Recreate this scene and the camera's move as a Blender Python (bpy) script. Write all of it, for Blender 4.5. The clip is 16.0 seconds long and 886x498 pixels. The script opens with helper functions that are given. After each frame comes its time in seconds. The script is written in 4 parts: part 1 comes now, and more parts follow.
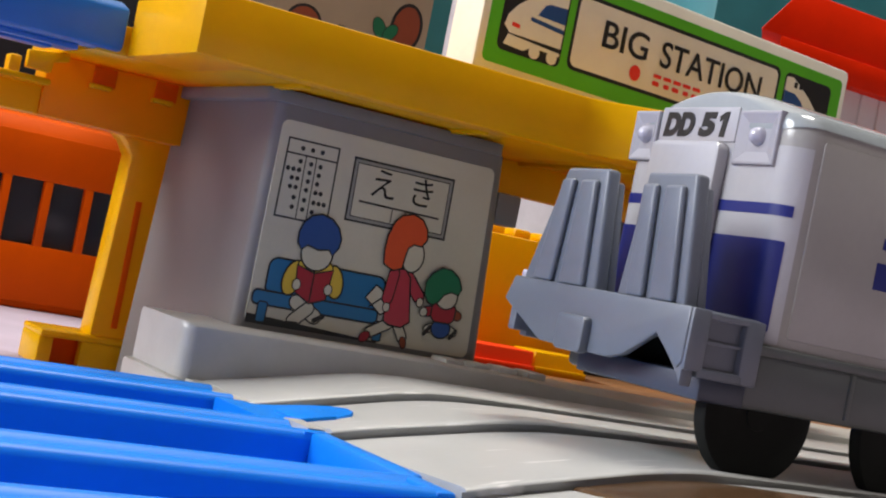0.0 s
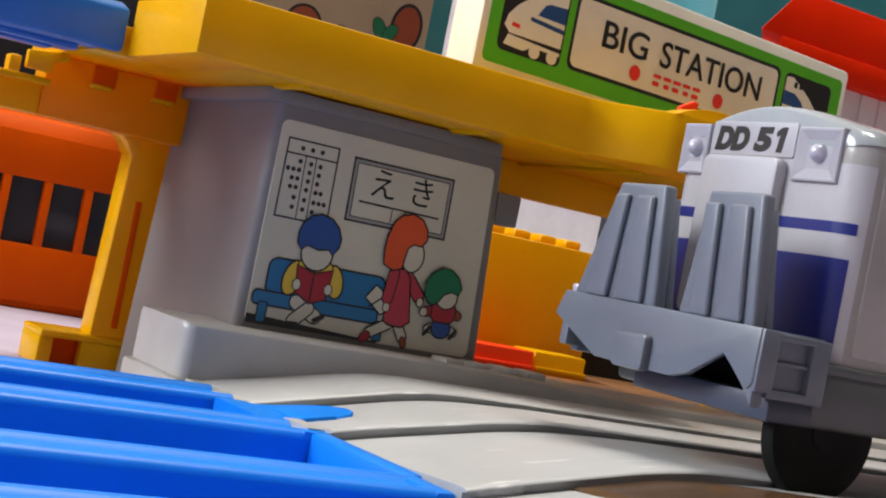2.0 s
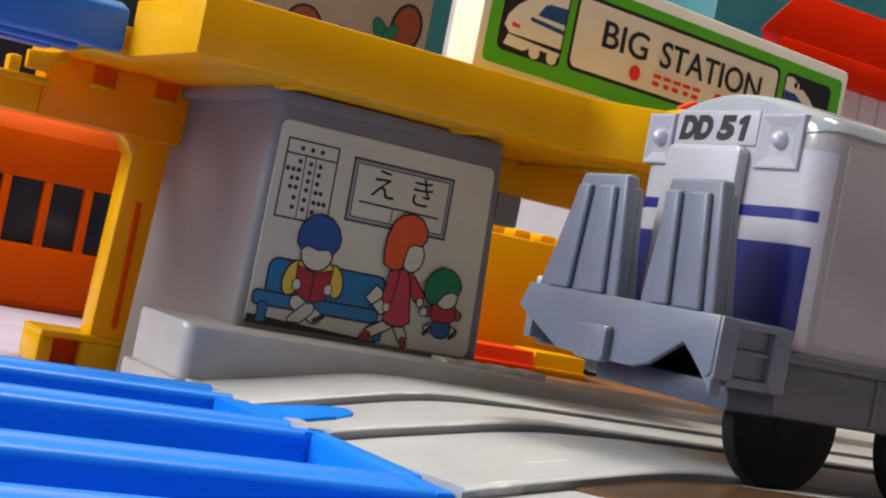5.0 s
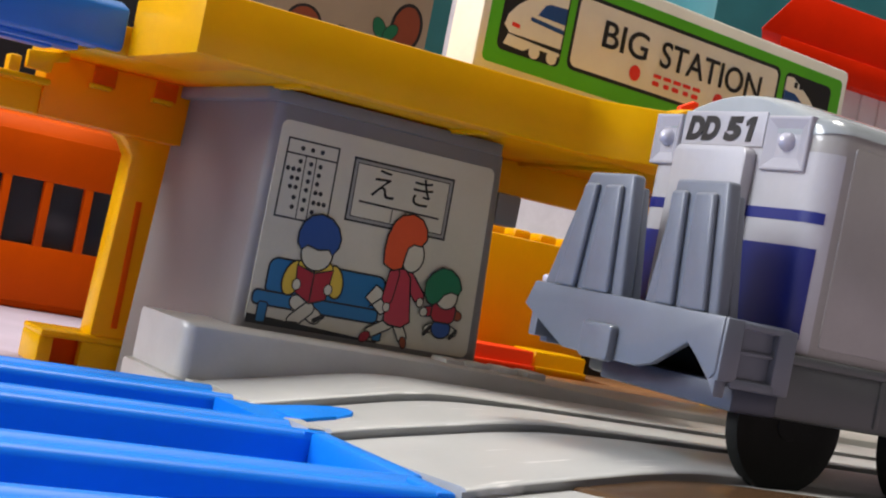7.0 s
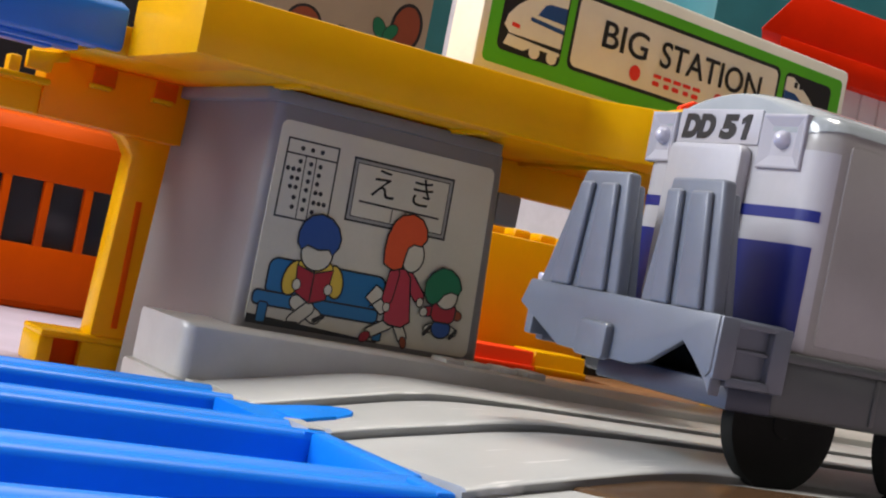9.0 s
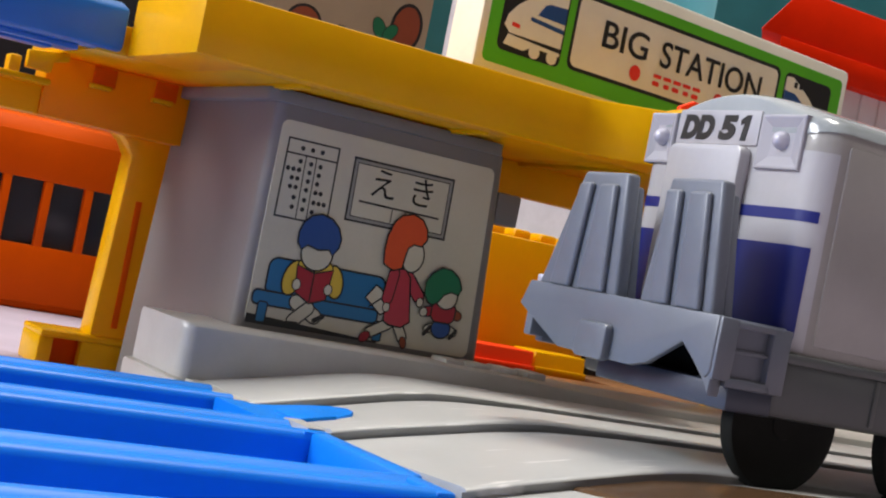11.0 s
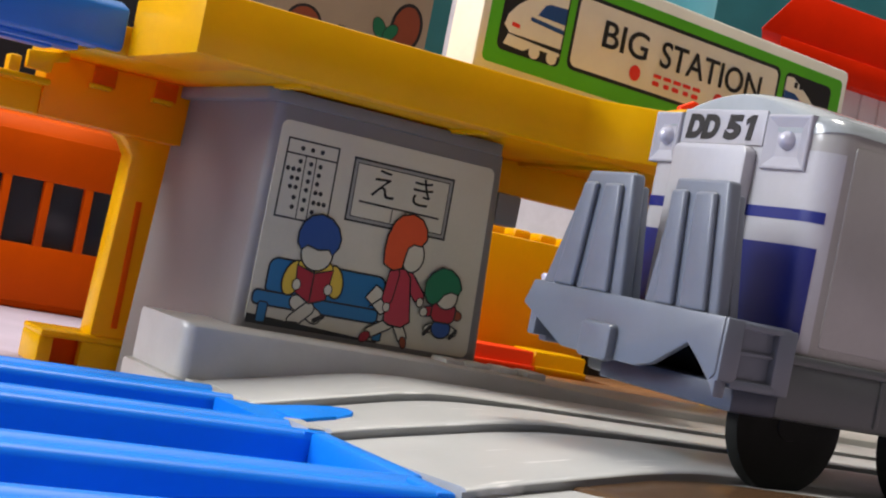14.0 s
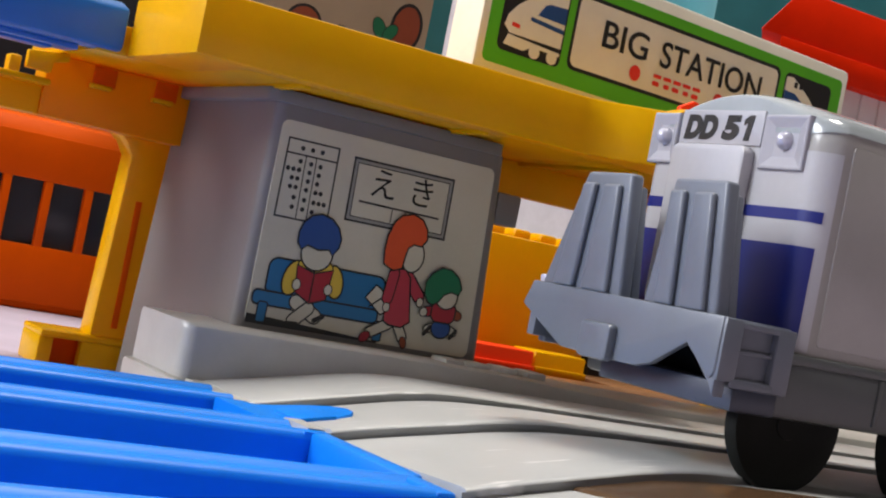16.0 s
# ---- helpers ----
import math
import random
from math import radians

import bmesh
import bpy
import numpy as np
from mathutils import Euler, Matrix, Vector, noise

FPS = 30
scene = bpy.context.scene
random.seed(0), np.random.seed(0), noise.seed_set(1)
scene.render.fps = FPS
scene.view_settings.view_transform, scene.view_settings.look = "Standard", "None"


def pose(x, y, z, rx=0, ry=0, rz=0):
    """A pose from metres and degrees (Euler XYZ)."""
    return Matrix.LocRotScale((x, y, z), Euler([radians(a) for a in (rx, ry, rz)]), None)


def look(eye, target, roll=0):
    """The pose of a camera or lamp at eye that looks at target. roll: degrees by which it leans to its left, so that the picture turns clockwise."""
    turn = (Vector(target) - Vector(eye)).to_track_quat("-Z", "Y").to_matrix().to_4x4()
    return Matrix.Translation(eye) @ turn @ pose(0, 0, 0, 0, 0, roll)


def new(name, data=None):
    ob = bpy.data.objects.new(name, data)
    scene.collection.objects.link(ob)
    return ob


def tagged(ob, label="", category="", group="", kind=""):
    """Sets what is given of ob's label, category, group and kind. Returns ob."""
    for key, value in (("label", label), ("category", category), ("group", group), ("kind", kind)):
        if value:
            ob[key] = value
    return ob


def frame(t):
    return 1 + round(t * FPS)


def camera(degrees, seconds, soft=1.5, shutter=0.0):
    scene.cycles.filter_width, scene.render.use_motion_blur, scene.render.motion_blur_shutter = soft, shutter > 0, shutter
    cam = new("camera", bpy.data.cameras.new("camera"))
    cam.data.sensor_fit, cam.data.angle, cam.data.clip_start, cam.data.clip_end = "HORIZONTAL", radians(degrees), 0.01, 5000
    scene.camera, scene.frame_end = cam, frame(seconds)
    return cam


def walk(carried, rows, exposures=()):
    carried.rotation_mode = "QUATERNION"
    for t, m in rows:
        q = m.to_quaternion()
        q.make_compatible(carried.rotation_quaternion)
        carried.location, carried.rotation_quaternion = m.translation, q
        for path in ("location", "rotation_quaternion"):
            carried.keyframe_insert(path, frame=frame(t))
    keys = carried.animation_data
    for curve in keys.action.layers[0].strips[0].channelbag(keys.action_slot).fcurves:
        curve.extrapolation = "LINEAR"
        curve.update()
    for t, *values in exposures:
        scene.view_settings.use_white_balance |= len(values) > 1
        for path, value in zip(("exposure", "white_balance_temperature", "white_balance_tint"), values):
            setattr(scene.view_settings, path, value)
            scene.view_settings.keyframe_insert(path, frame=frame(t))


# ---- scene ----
# The camera stands still on the table, a little above the toy track. One unit U is 19.5 mm (the toy locomotive is 40 mm high); the camera is at x = y = 0.
U = 0.0195
FINE = 0.025 / U   # grain of the plastics, per metre
ROOM = 0.025 / U   # the room keeps its own size
TABLE = -1.35
cam = camera(33.02, 16.0, 2.1, 0.4)
CAM = Matrix(((0.841290, -0.174782, -0.511549, 0.000000), (-0.503895, 0.089128, -0.859154, 0.000000), (0.195758, 0.980565, -0.013090, 1.35 * U), (0, 0, 0, 1)))
walk(cam, [(0, CAM), (16, CAM)])

# ---- light: a ceiling lamp, an added lamp on the left and the room walls ----
world = bpy.data.worlds.new("world")
scene.world = world
world.use_nodes = True
world.node_tree.nodes["Background"].inputs[0].default_value = (0.82, 0.85, 1.0, 1)
world.node_tree.nodes["Background"].inputs[1].default_value = 0.42


def lamp(name, size, power, eye, target, colour):
    data = bpy.data.lights.new(name, "AREA")
    data.shape, data.size, data.energy, data.color = "DISK", size, power, colour
    ob = new(name, data)
    ob.matrix_world = look(eye, target)
    return ob


lamp("ceiling_lamp_light", 0.6, 36.0, (0.40, 0.20, 1.95), (0.15, 0.2, 0), (1.0, 0.94, 0.85))
# unseen area lamp, added for the brightness of the left-facing sides
lamp("left_side_light", 0.9, 37.0, (-1.53, 0.60, 0.95), (0.1, 0.25, 0.2), (0.95, 0.97, 1.0))
scene.view_settings.exposure = 0.0


# ---- materials ----
def plastic(name, rgb, rough=0.35, vary=0.04, bump=0.012, scale=900.0, coat=0.0, dirt=0.06, spec=0.5):
    m = bpy.data.materials.new(name)
    m.use_nodes = True
    nt = m.node_tree
    b = nt.nodes["Principled BSDF"]
    tc = nt.nodes.new("ShaderNodeTexCoord")
    n1 = nt.nodes.new("ShaderNodeTexNoise")
    n1.inputs["Scale"].default_value = 55.0 * FINE
    n1.inputs["Detail"].default_value = 5.0
    n2 = nt.nodes.new("ShaderNodeTexNoise")
    n2.inputs["Scale"].default_value = scale * FINE
    n2.inputs["Detail"].default_value = 3.0
    nt.links.new(tc.outputs["Object"], n1.inputs["Vector"])
    nt.links.new(tc.outputs["Object"], n2.inputs["Vector"])
    r1 = nt.nodes.new("ShaderNodeValToRGB")
    r1.color_ramp.elements[0].position, r1.color_ramp.elements[1].position = 0.3, 0.7
    r1.color_ramp.elements[0].color = (*[c * (1 - vary - dirt) for c in rgb], 1)
    r1.color_ramp.elements[1].color = (*[min(1, c * (1 + vary)) for c in rgb], 1)
    nt.links.new(n1.outputs["Fac"], r1.inputs[0])
    mix = nt.nodes.new("ShaderNodeMix")
    mix.data_type = "RGBA"
    mix.blend_type = "MULTIPLY"
    mix.inputs[0].default_value = 0.06
    nt.links.new(r1.outputs[0], mix.inputs[6])
    nt.links.new(n2.outputs["Fac"], mix.inputs[7])
    nt.links.new(mix.outputs[2], b.inputs["Base Color"])
    rr = nt.nodes.new("ShaderNodeMapRange")
    rr.inputs[3].default_value, rr.inputs[4].default_value = rough * 0.8, rough * 1.25
    nt.links.new(n1.outputs["Fac"], rr.inputs[0])
    nt.links.new(rr.outputs[0], b.inputs["Roughness"])
    bp = nt.nodes.new("ShaderNodeBump")
    bp.inputs["Strength"].default_value = bump
    bp.inputs["Distance"].default_value = 0.0004
    nt.links.new(n2.outputs["Fac"], bp.inputs["Height"])
    nt.links.new(bp.outputs[0], b.inputs["Normal"])
    b.inputs["Coat Weight"].default_value = coat
    b.inputs["Specular IOR Level"].default_value = spec
    return m


def printed(name, rgb, rough=0.4):
    return plastic(name, rgb, rough, 0.05, 0.01, 1500.0, 0.0, 0.05)


M_BLUE = plastic("blue_plastic", (0.004, 0.215, 0.80), 0.36, spec=0.30)
M_GREY = plastic("grey_plastic", (0.53, 0.525, 0.49), 0.34, bump=0.06, dirt=0.2)


def scuffed(m):
    """Pale scratches and dark grime along the track, on top of the plastic."""
    nt = m.node_tree
    b = nt.nodes["Principled BSDF"]
    base = b.inputs["Base Color"].links[0].from_socket
    tc = nt.nodes.new("ShaderNodeTexCoord")
    for scale, lo, hi, colour in (((70, 600, 70), 0.64, 0.72, (0.80, 0.78, 0.76)), ((150, 150, 150), 0.72, 0.86, (0.20, 0.18, 0.15))):
        mp = nt.nodes.new("ShaderNodeMapping")
        mp.inputs["Scale"].default_value = [c * FINE for c in scale]
        mp.inputs["Rotation"].default_value = (0, 0, 0.15)
        n = nt.nodes.new("ShaderNodeTexNoise")
        n.inputs["Scale"].default_value = 1.0
        n.inputs["Detail"].default_value = 6.0
        r = nt.nodes.new("ShaderNodeMapRange")
        r.inputs[1].default_value, r.inputs[2].default_value = lo, hi
        mx = nt.nodes.new("ShaderNodeMix")
        mx.data_type = "RGBA"
        mx.inputs[7].default_value = (*colour, 1)
        nt.links.new(tc.outputs["Object"], mp.inputs[0])
        nt.links.new(mp.outputs[0], n.inputs["Vector"])
        nt.links.new(n.outputs["Fac"], r.inputs[0])
        nt.links.new(r.outputs[0], mx.inputs[0])
        nt.links.new(base, mx.inputs[6])
        base = mx.outputs[2]
    nt.links.new(base, b.inputs["Base Color"])


M_RAMP = plastic("worn_grey_plastic", (0.445, 0.45, 0.44), 0.36, bump=0.04, dirt=0.05)
scuffed(M_RAMP)
def translucent(m, rgb, share):
    """Thin coloured plastic that light shines through."""
    nt = m.node_tree
    out, b = nt.nodes["Material Output"], nt.nodes["Principled BSDF"]
    t = nt.nodes.new("ShaderNodeBsdfTranslucent")
    t.inputs["Color"].default_value = (*rgb, 1)
    mx = nt.nodes.new("ShaderNodeMixShader")
    mx.inputs[0].default_value = share
    nt.links.new(b.outputs[0], mx.inputs[1])
    nt.links.new(t.outputs[0], mx.inputs[2])
    nt.links.new(mx.outputs[0], out.inputs["Surface"])


M_BUILD = plastic("building_grey_plastic", (0.19, 0.18, 0.174), 0.40, dirt=0.05)
M_YELLOW = plastic("yellow_plastic", (0.91, 0.51, 0.0), 0.30, spec=0.25)
M_ORANGE = plastic("orange_plastic", (0.88, 0.115, 0.0), 0.40, spec=0.10)
translucent(M_YELLOW, (1.0, 0.36, 0.0), 0.22)
translucent(M_ORANGE, (1.0, 0.15, 0.0), 0.15)
# yellow plastic again, its shade and warm glow put into an oranger colour
M_YELLOWSHADE = plastic("shaded_yellow_plastic", (0.90, 0.44, 0.0), 0.32, spec=0.25)
translucent(M_YELLOWSHADE, (1.0, 0.32, 0.0), 0.42)
M_RED = plastic("red_plastic", (0.95, 0.05, 0.005), 0.38, spec=0.3)
M_NAVY = plastic("roof_blue_plastic", (0.010, 0.15, 0.50), 0.34)
# the front's white plastic again, greyer for the sides turned from the light
M_BODYSHADE = plastic("shaded_white_plastic", (0.36, 0.355, 0.335), 0.24, coat=0.2)
M_ROOF = plastic("roof_grey_plastic", (0.30, 0.335, 0.35), 0.20, coat=0.4)
M_WHITE = plastic("white_plastic", (0.45, 0.45, 0.475), 0.25, coat=0.2)
M_CHASSIS = plastic("chassis_grey_plastic", (0.145, 0.165, 0.20), 0.3)
# chassis plastic again, darkened for the shade under the apron
M_TRAYSHADE = plastic("shaded_tray_plastic", (0.045, 0.056, 0.085), 0.35)
M_FRAME = plastic("frame_grey_plastic", (0.095, 0.105, 0.104), 0.35)
M_GROOVESHADE = plastic("brown_groove_shade", (0.075, 0.04, 0.018), 0.25)
M_ROOFRED = plastic("scarlet_plastic", (0.80, 0.022, 0.0), 0.45, spec=0.08)
# tyre rubber; its black also stands in for a shaded hollow
M_RUBBERSHADE = plastic("black_rubber_and_shade", (0.010, 0.011, 0.010), 0.6, bump=0.1, spec=0.12)
M_NAVYPRINT = printed("navy_print", (0.005, 0.014, 0.17), 0.4)
M_BLACK = printed("black_print", (0.012, 0.012, 0.012))
M_PAPER = printed("sticker_paper", (0.61, 0.585, 0.455), 0.35)
M_CREAM = plastic("cream_plastic", (0.86, 0.84, 0.71), 0.4)
M_POSTER = printed("poster_card", (0.38, 0.31, 0.21), 0.6)
M_GREEN = printed("green_print", (0.10, 0.50, 0.012), 0.4)
M_TEAL = printed("teal_print", (0.02, 0.18, 0.20), 0.5)
M_HAIRBLUE = printed("blue_print", (0.016, 0.075, 0.27))
M_BENCH = printed("bright_blue_print", (0.012, 0.165, 0.36))
M_HAIRRED = printed("vermilion_print", (0.72, 0.09, 0.02))
M_CRIMSON = printed("crimson_print", (0.38, 0.014, 0.03))
M_ROSE = printed("rose_print", (0.46, 0.035, 0.06))
M_OCHRE = printed("ochre_print", (0.72, 0.50, 0.05))
M_DKGREEN = printed("dark_green_print", (0.01, 0.185, 0.08))
M_REDPRINT = printed("red_print", (0.80, 0.04, 0.02))
M_BROWNRED = printed("russet_print", (0.28, 0.06, 0.02))
M_LILAC = plastic("lilac_cloth", (0.46, 0.39, 0.47), 0.8, 0.05, 0.2, 700.0)
M_WALL = plastic("pale_wall_paint", (0.74, 0.72, 0.74), 0.7, 0.03, 0.1, 200.0)
M_WOOD = plastic("brown_wood", (0.22, 0.10, 0.035), 0.4, 0.2, 0.1, 200.0)
M_ROOMDARK = plastic("dark_unseen_wall", (0.10, 0.09, 0.08), 0.9, 0.1, 0.2, 60.0)
M_DARK = plastic("dark_fabric", (0.02, 0.02, 0.025), 0.8)
M_LAMP = plastic("pale_silver_plastic", (0.40, 0.40, 0.44), 0.22, coat=0.3)
M_STEEL = plastic("silver_paint", (0.55, 0.55, 0.63), 0.26)
b_ = M_STEEL.node_tree.nodes["Principled BSDF"]
b_.inputs["Metallic"].default_value = 0.2
M_GLASS = plastic("dark_window_plastic", (0.03, 0.035, 0.045), 0.07)


# ---- mesh helpers; all in units of U, z counted from the camera's height ----
def V(x, y, z):
    return Vector((x * U, y * U, (z - TABLE) * U))


def finish(bm, bevel=0.0, segments=2, smooth=True, angle=35):
    bmesh.ops.remove_doubles(bm, verts=bm.verts, dist=1e-7)
    bmesh.ops.recalc_face_normals(bm, faces=bm.faces)
    if bevel:
        es = [e for e in bm.edges if len(e.link_faces) == 2 and e.calc_face_angle(0) > radians(angle)]
        if es:
            bmesh.ops.bevel(bm, geom=es, offset=bevel * U, segments=segments, profile=0.5, affect="EDGES", clamp_overlap=True)
    return bm


def mesh(name, bm, material, smooth=True):
    me = bpy.data.meshes.new(name)
    if smooth:
        for f in bm.faces:
            f.smooth = True
        for e in bm.edges:
            if len(e.link_faces) == 2 and e.calc_face_angle(0) > radians(38):
                e.smooth = False
    bm.to_mesh(me)
    bm.free()
    me.materials.append(material)
    return me


def part(name, bm, material, parent=None, label=""):
    ob = new(name, mesh(name, bm, material))
    if parent:
        ob.parent = parent
    if label:
        ob["label"] = label
    return ob


def thing(name, label, category, at=(0, 0, TABLE), group="", kind=""):
    """An Empty at the thing's base; its parts are built in its own space."""
    ob = new(name)
    ob.empty_display_size = 0.01
    ob.location = V(*at)
    return tagged(ob, label, category, group, kind)


def L(p, o):
    return Vector(((p[0] - o[0]) * U, (p[1] - o[1]) * U, (p[2] - o[2]) * U))


O0 = (0, 0, TABLE)


def box(x0, x1, y0, y1, z0, z1, bevel=0.02, o=O0, seg=2):
    bm = bmesh.new()
    vs = [bm.verts.new(L((x, y, z), o)) for z in (z0, z1) for x, y in ((x0, y0), (x1, y0), (x1, y1), (x0, y1))]
    for f in ((0, 1, 2, 3), (4, 5, 6, 7), (0, 1, 5, 4), (1, 2, 6, 5), (2, 3, 7, 6), (3, 0, 4, 7)):
        bm.faces.new([vs[i] for i in f])
    return finish(bm, bevel, seg)


def prism(points, lo, hi, axis="y", bevel=0.0, o=O0, seg=2):
    """An outline drawn in the plane across axis, drawn out from lo to hi along it."""
    bm = bmesh.new()
    def at(p, d):
        return {"y": (p[0], d, p[1]), "x": (d, p[0], p[1]), "z": (p[0], p[1], d)}[axis]
    a = [bm.verts.new(L(at(p, lo), o)) for p in points]
    b = [bm.verts.new(L(at(p, hi), o)) for p in points]
    n = len(points)
    bm.faces.new(a), bm.faces.new(b)
    for i in range(n):
        bm.faces.new((a[i], a[(i + 1) % n], b[(i + 1) % n], b[i]))
    return finish(bm, bevel, seg)


def loft(rings, o=O0, bevel=0.0, caps=True):
    bm = bmesh.new()
    vs = [[bm.verts.new(L(p, o)) for p in r] for r in rings]
    n = len(rings[0])
    for a, b in zip(vs, vs[1:]):
        for i in range(n):
            bm.faces.new((a[i], a[(i + 1) % n], b[(i + 1) % n], b[i]))
    if caps:
        bm.faces.new(vs[0]), bm.faces.new(vs[-1])
    return finish(bm, bevel)


def join(*bms):
    out = bms[0]
    for b in bms[1:]:
        me = bpy.data.meshes.new("tmp")
        b.to_mesh(me)
        b.free()
        out.from_mesh(me)
        bpy.data.meshes.remove(me)
    return out


def rounded(x0, x1, z0, z1, r, n=5):
    pts = []
    for cx, cz, a0 in ((x1 - r, z1 - r, 0), (x0 + r, z1 - r, 90), (x0 + r, z0 + r, 180), (x1 - r, z0 + r, 270)):
        for i in range(n + 1):
            a = radians(a0 + 90 * i / n)
            pts.append((cx + r * math.cos(a), cz + r * math.sin(a)))
    return pts


def oval(cx, cz, rx, rz, n=24, tilt=0):
    c, s = math.cos(radians(tilt)), math.sin(radians(tilt))
    return [(cx + rx * math.cos(a) * c - rz * math.sin(a) * s, cz + rx * math.cos(a) * s + rz * math.sin(a) * c)
            for a in (2 * math.pi * i / n for i in range(n))]


def lathe(profile, n=40, o=O0, at=(0, 0, 0)):
    """Turn (radius, y) pairs round the y axis."""
    rings = [[(at[0] + r * math.cos(2 * math.pi * i / n), at[1] + y, at[2] + r * math.sin(2 * math.pi * i / n)) for i in range(n)] for r, y in profile]
    return loft(rings, o)


def text(name, body, size, material, parent, m, label="", bold=0.0, space=1.0, fit=None):
    """Lettering, centred; fit: its width and height in U."""
    cu = bpy.data.curves.new(name, "FONT")
    cu.body, cu.size, cu.extrude, cu.offset = body, size * U, 0.001 * U, bold * U
    cu.space_character = space
    cu.align_x, cu.align_y = "CENTER", "CENTER"
    tmp = bpy.data.objects.new("tmp", cu)
    scene.collection.objects.link(tmp)
    me = bpy.data.meshes.new_from_object(tmp.evaluated_get(bpy.context.evaluated_depsgraph_get()))
    bpy.data.objects.remove(tmp)
    if fit:
        co = np.array([v.co[:2] for v in me.vertices])
        lo, size = co.min(axis=0), np.ptp(co, axis=0)
        k = [fit[i] * U / size[i] for i in (0, 1)]
        me.transform(Matrix.Diagonal((k[0], k[1], 1, 1)) @ Matrix.Translation((-lo[0] - size[0] / 2, -lo[1] - size[1] / 2, 0)))
    me.transform(m)
    me.materials.clear()
    me.materials.append(material)
    ob = new(name, me)
    ob.parent = parent
    if label:
        ob["label"] = label
    return ob


# ---- setting ----
def room_box(x0, x1, y0, y1, z0, z1, bevel=0.0):
    return box(*[c * ROOM for c in (x0, x1, y0, y1)], TABLE + z0 * ROOM, TABLE + z1 * ROOM, bevel)


def build_setting():
    t = part("ground", room_box(-64, 74, -54, 52, -2, 0), M_LILAC)
    tagged(t, "pale lilac carpet on the room floor", "floor", kind="structure")
    # unseen walls, darkened to cut the light they throw on the near sides
    dark = ("wall_south", "wall_east")
    for name, a in (("wall_north", (-60, 70, 44, 48, 0, 93)), ("wall_south", (-60, 70, -54, -50, 0, 93)),
                    ("wall_east", (70, 74, -54, 48, 0, 93)), ("ceiling", (-64, 74, -54, 48, 93, 97))):
        w = part(name, room_box(*a), M_ROOMDARK if name in dark else M_WALL)
        kind = name.split("_")[0]
        tagged(w, ("unseen darkened room " if name in dark else "plain pale painted room ") + kind, kind, kind="structure")
    # the west wall's opening, 1 m wide, is unseen and added for the left lamp
    w = part("wall_west", join(room_box(-64, -60, -54, 4, 0, 93), room_box(-64, -60, 44, 48, 0, 93), room_box(-64, -60, 4, 44, 0, 18), room_box(-64, -60, 4, 44, 58, 93)), M_WALL)
    tagged(w, "plain pale painted room wall with an added opening", "wall", kind="structure")
    for x0, x1 in ((-60, -8), (24, 70)):
        s = part("baseboard", room_box(x0, x1, 43.4, 43.99, 0, 2.4, 0.05), M_WALL)
        tagged(s, "white painted baseboard along the wall", "baseboard", kind="structure")


def smooth01(t):
    t = max(0.0, min(1.0, t))
    return t * t * (3 - 2 * t)


# ---- track ----
RIDGES = ((8.57, 8.13), (7.43, 7.04), (6.04, 5.66), (4.95, 4.5))


def track_profile(depth, base):
    """Cross-section of the track (y, height over the ridge tops), from the far edge to the near one. Each ridge has a round bead along both edges."""
    pts, r = [(RIDGES[0][0], base)], 0.052
    bead = [(r - r * math.cos(radians(a)), r * math.sin(radians(a)) - r) for a in (0, 15, 35, 55, 75, 90, 105, 125, 145)]
    for a, b in RIDGES:
        pts += [(a, -depth)] + [(a - d, z) for d, z in bead] + [(a - 0.13, -0.030), (b + 0.13, -0.030)] + [(b + d, z) for d, z in reversed(bead)] + [(b, -depth)]
    pts[1] = (RIDGES[0][0], -depth - 0.001)
    pts[-1] = (RIDGES[3][1], -depth - 0.001)
    return pts + [(RIDGES[3][1], base)]


def build_blue_track():
    o = (1.0, 6.5, TABLE - 0.025)
    tr = thing("blue_track", "bright blue plastic toy track with raised running ridges", "toy track", (1.0, 6.5, TABLE))
    prof = track_profile(0.24, TABLE + 0.975)
    part("rail_body", prism([(y, z - 1.0) for y, z in prof], -9.0, 3.635, "x", 0.0, o), M_BLUE, tr)
    # ends of the ridges and the cross wall that closes the middle channel
    part("end_wall", join(box(3.62, 3.75, 6.05, 7.05, -1.3, -1.005, 0.022, o), box(3.59, 3.70, 5.66, 6.06, -1.3, -1.006, 0.02, o)), M_BLUE, tr)
    part("channel_floor", box(3.40, 3.64, 5.9, 7.1, -1.32, -1.235, 0.0, o), M_BLUE, tr)
    part("end_wall", box(3.44, 3.62, 4.9, 5.7, -1.3, -1.08, 0.02, o), M_BLUE, tr)
    part("ridge_end", box(3.58, 3.80, 4.5, 4.95, -1.3, -0.9985, 0.012, o), M_BLUE, tr)
    part("ridge_foot", box(3.58, 3.74, 7.042, 7.12, -1.3, -1.003, 0.012, o), M_BLUE, tr)
    rings = []
    for x, yf, yn in ((3.50, 8.10, 7.44), (3.66, 8.08, 7.44), (3.70, 8.0, 7.44), (3.80, 7.95, 7.44), (3.98, 7.88, 7.46), (4.10, 7.80, 7.52), (4.15, 7.72, 7.6)):
        z = grey_height(x, 7.75) - 0.03
        rings.append([(x, yn, z - 0.25), (x, yn, z - 0.012), (x, yn + 0.012, z), (x, yf - 0.012, z), (x, yf, z - 0.012), (x, yf, z - 0.25)])
    part("coupling_tongue", loft(rings, o), M_BLUE, tr)
    part("coupling_rib", prism([(3.72, -1.06), (3.72, -0.995), (3.96, -0.95), (3.975, -1.0)], 7.43, 7.76, "y", 0.01, o), M_BLUE, tr)


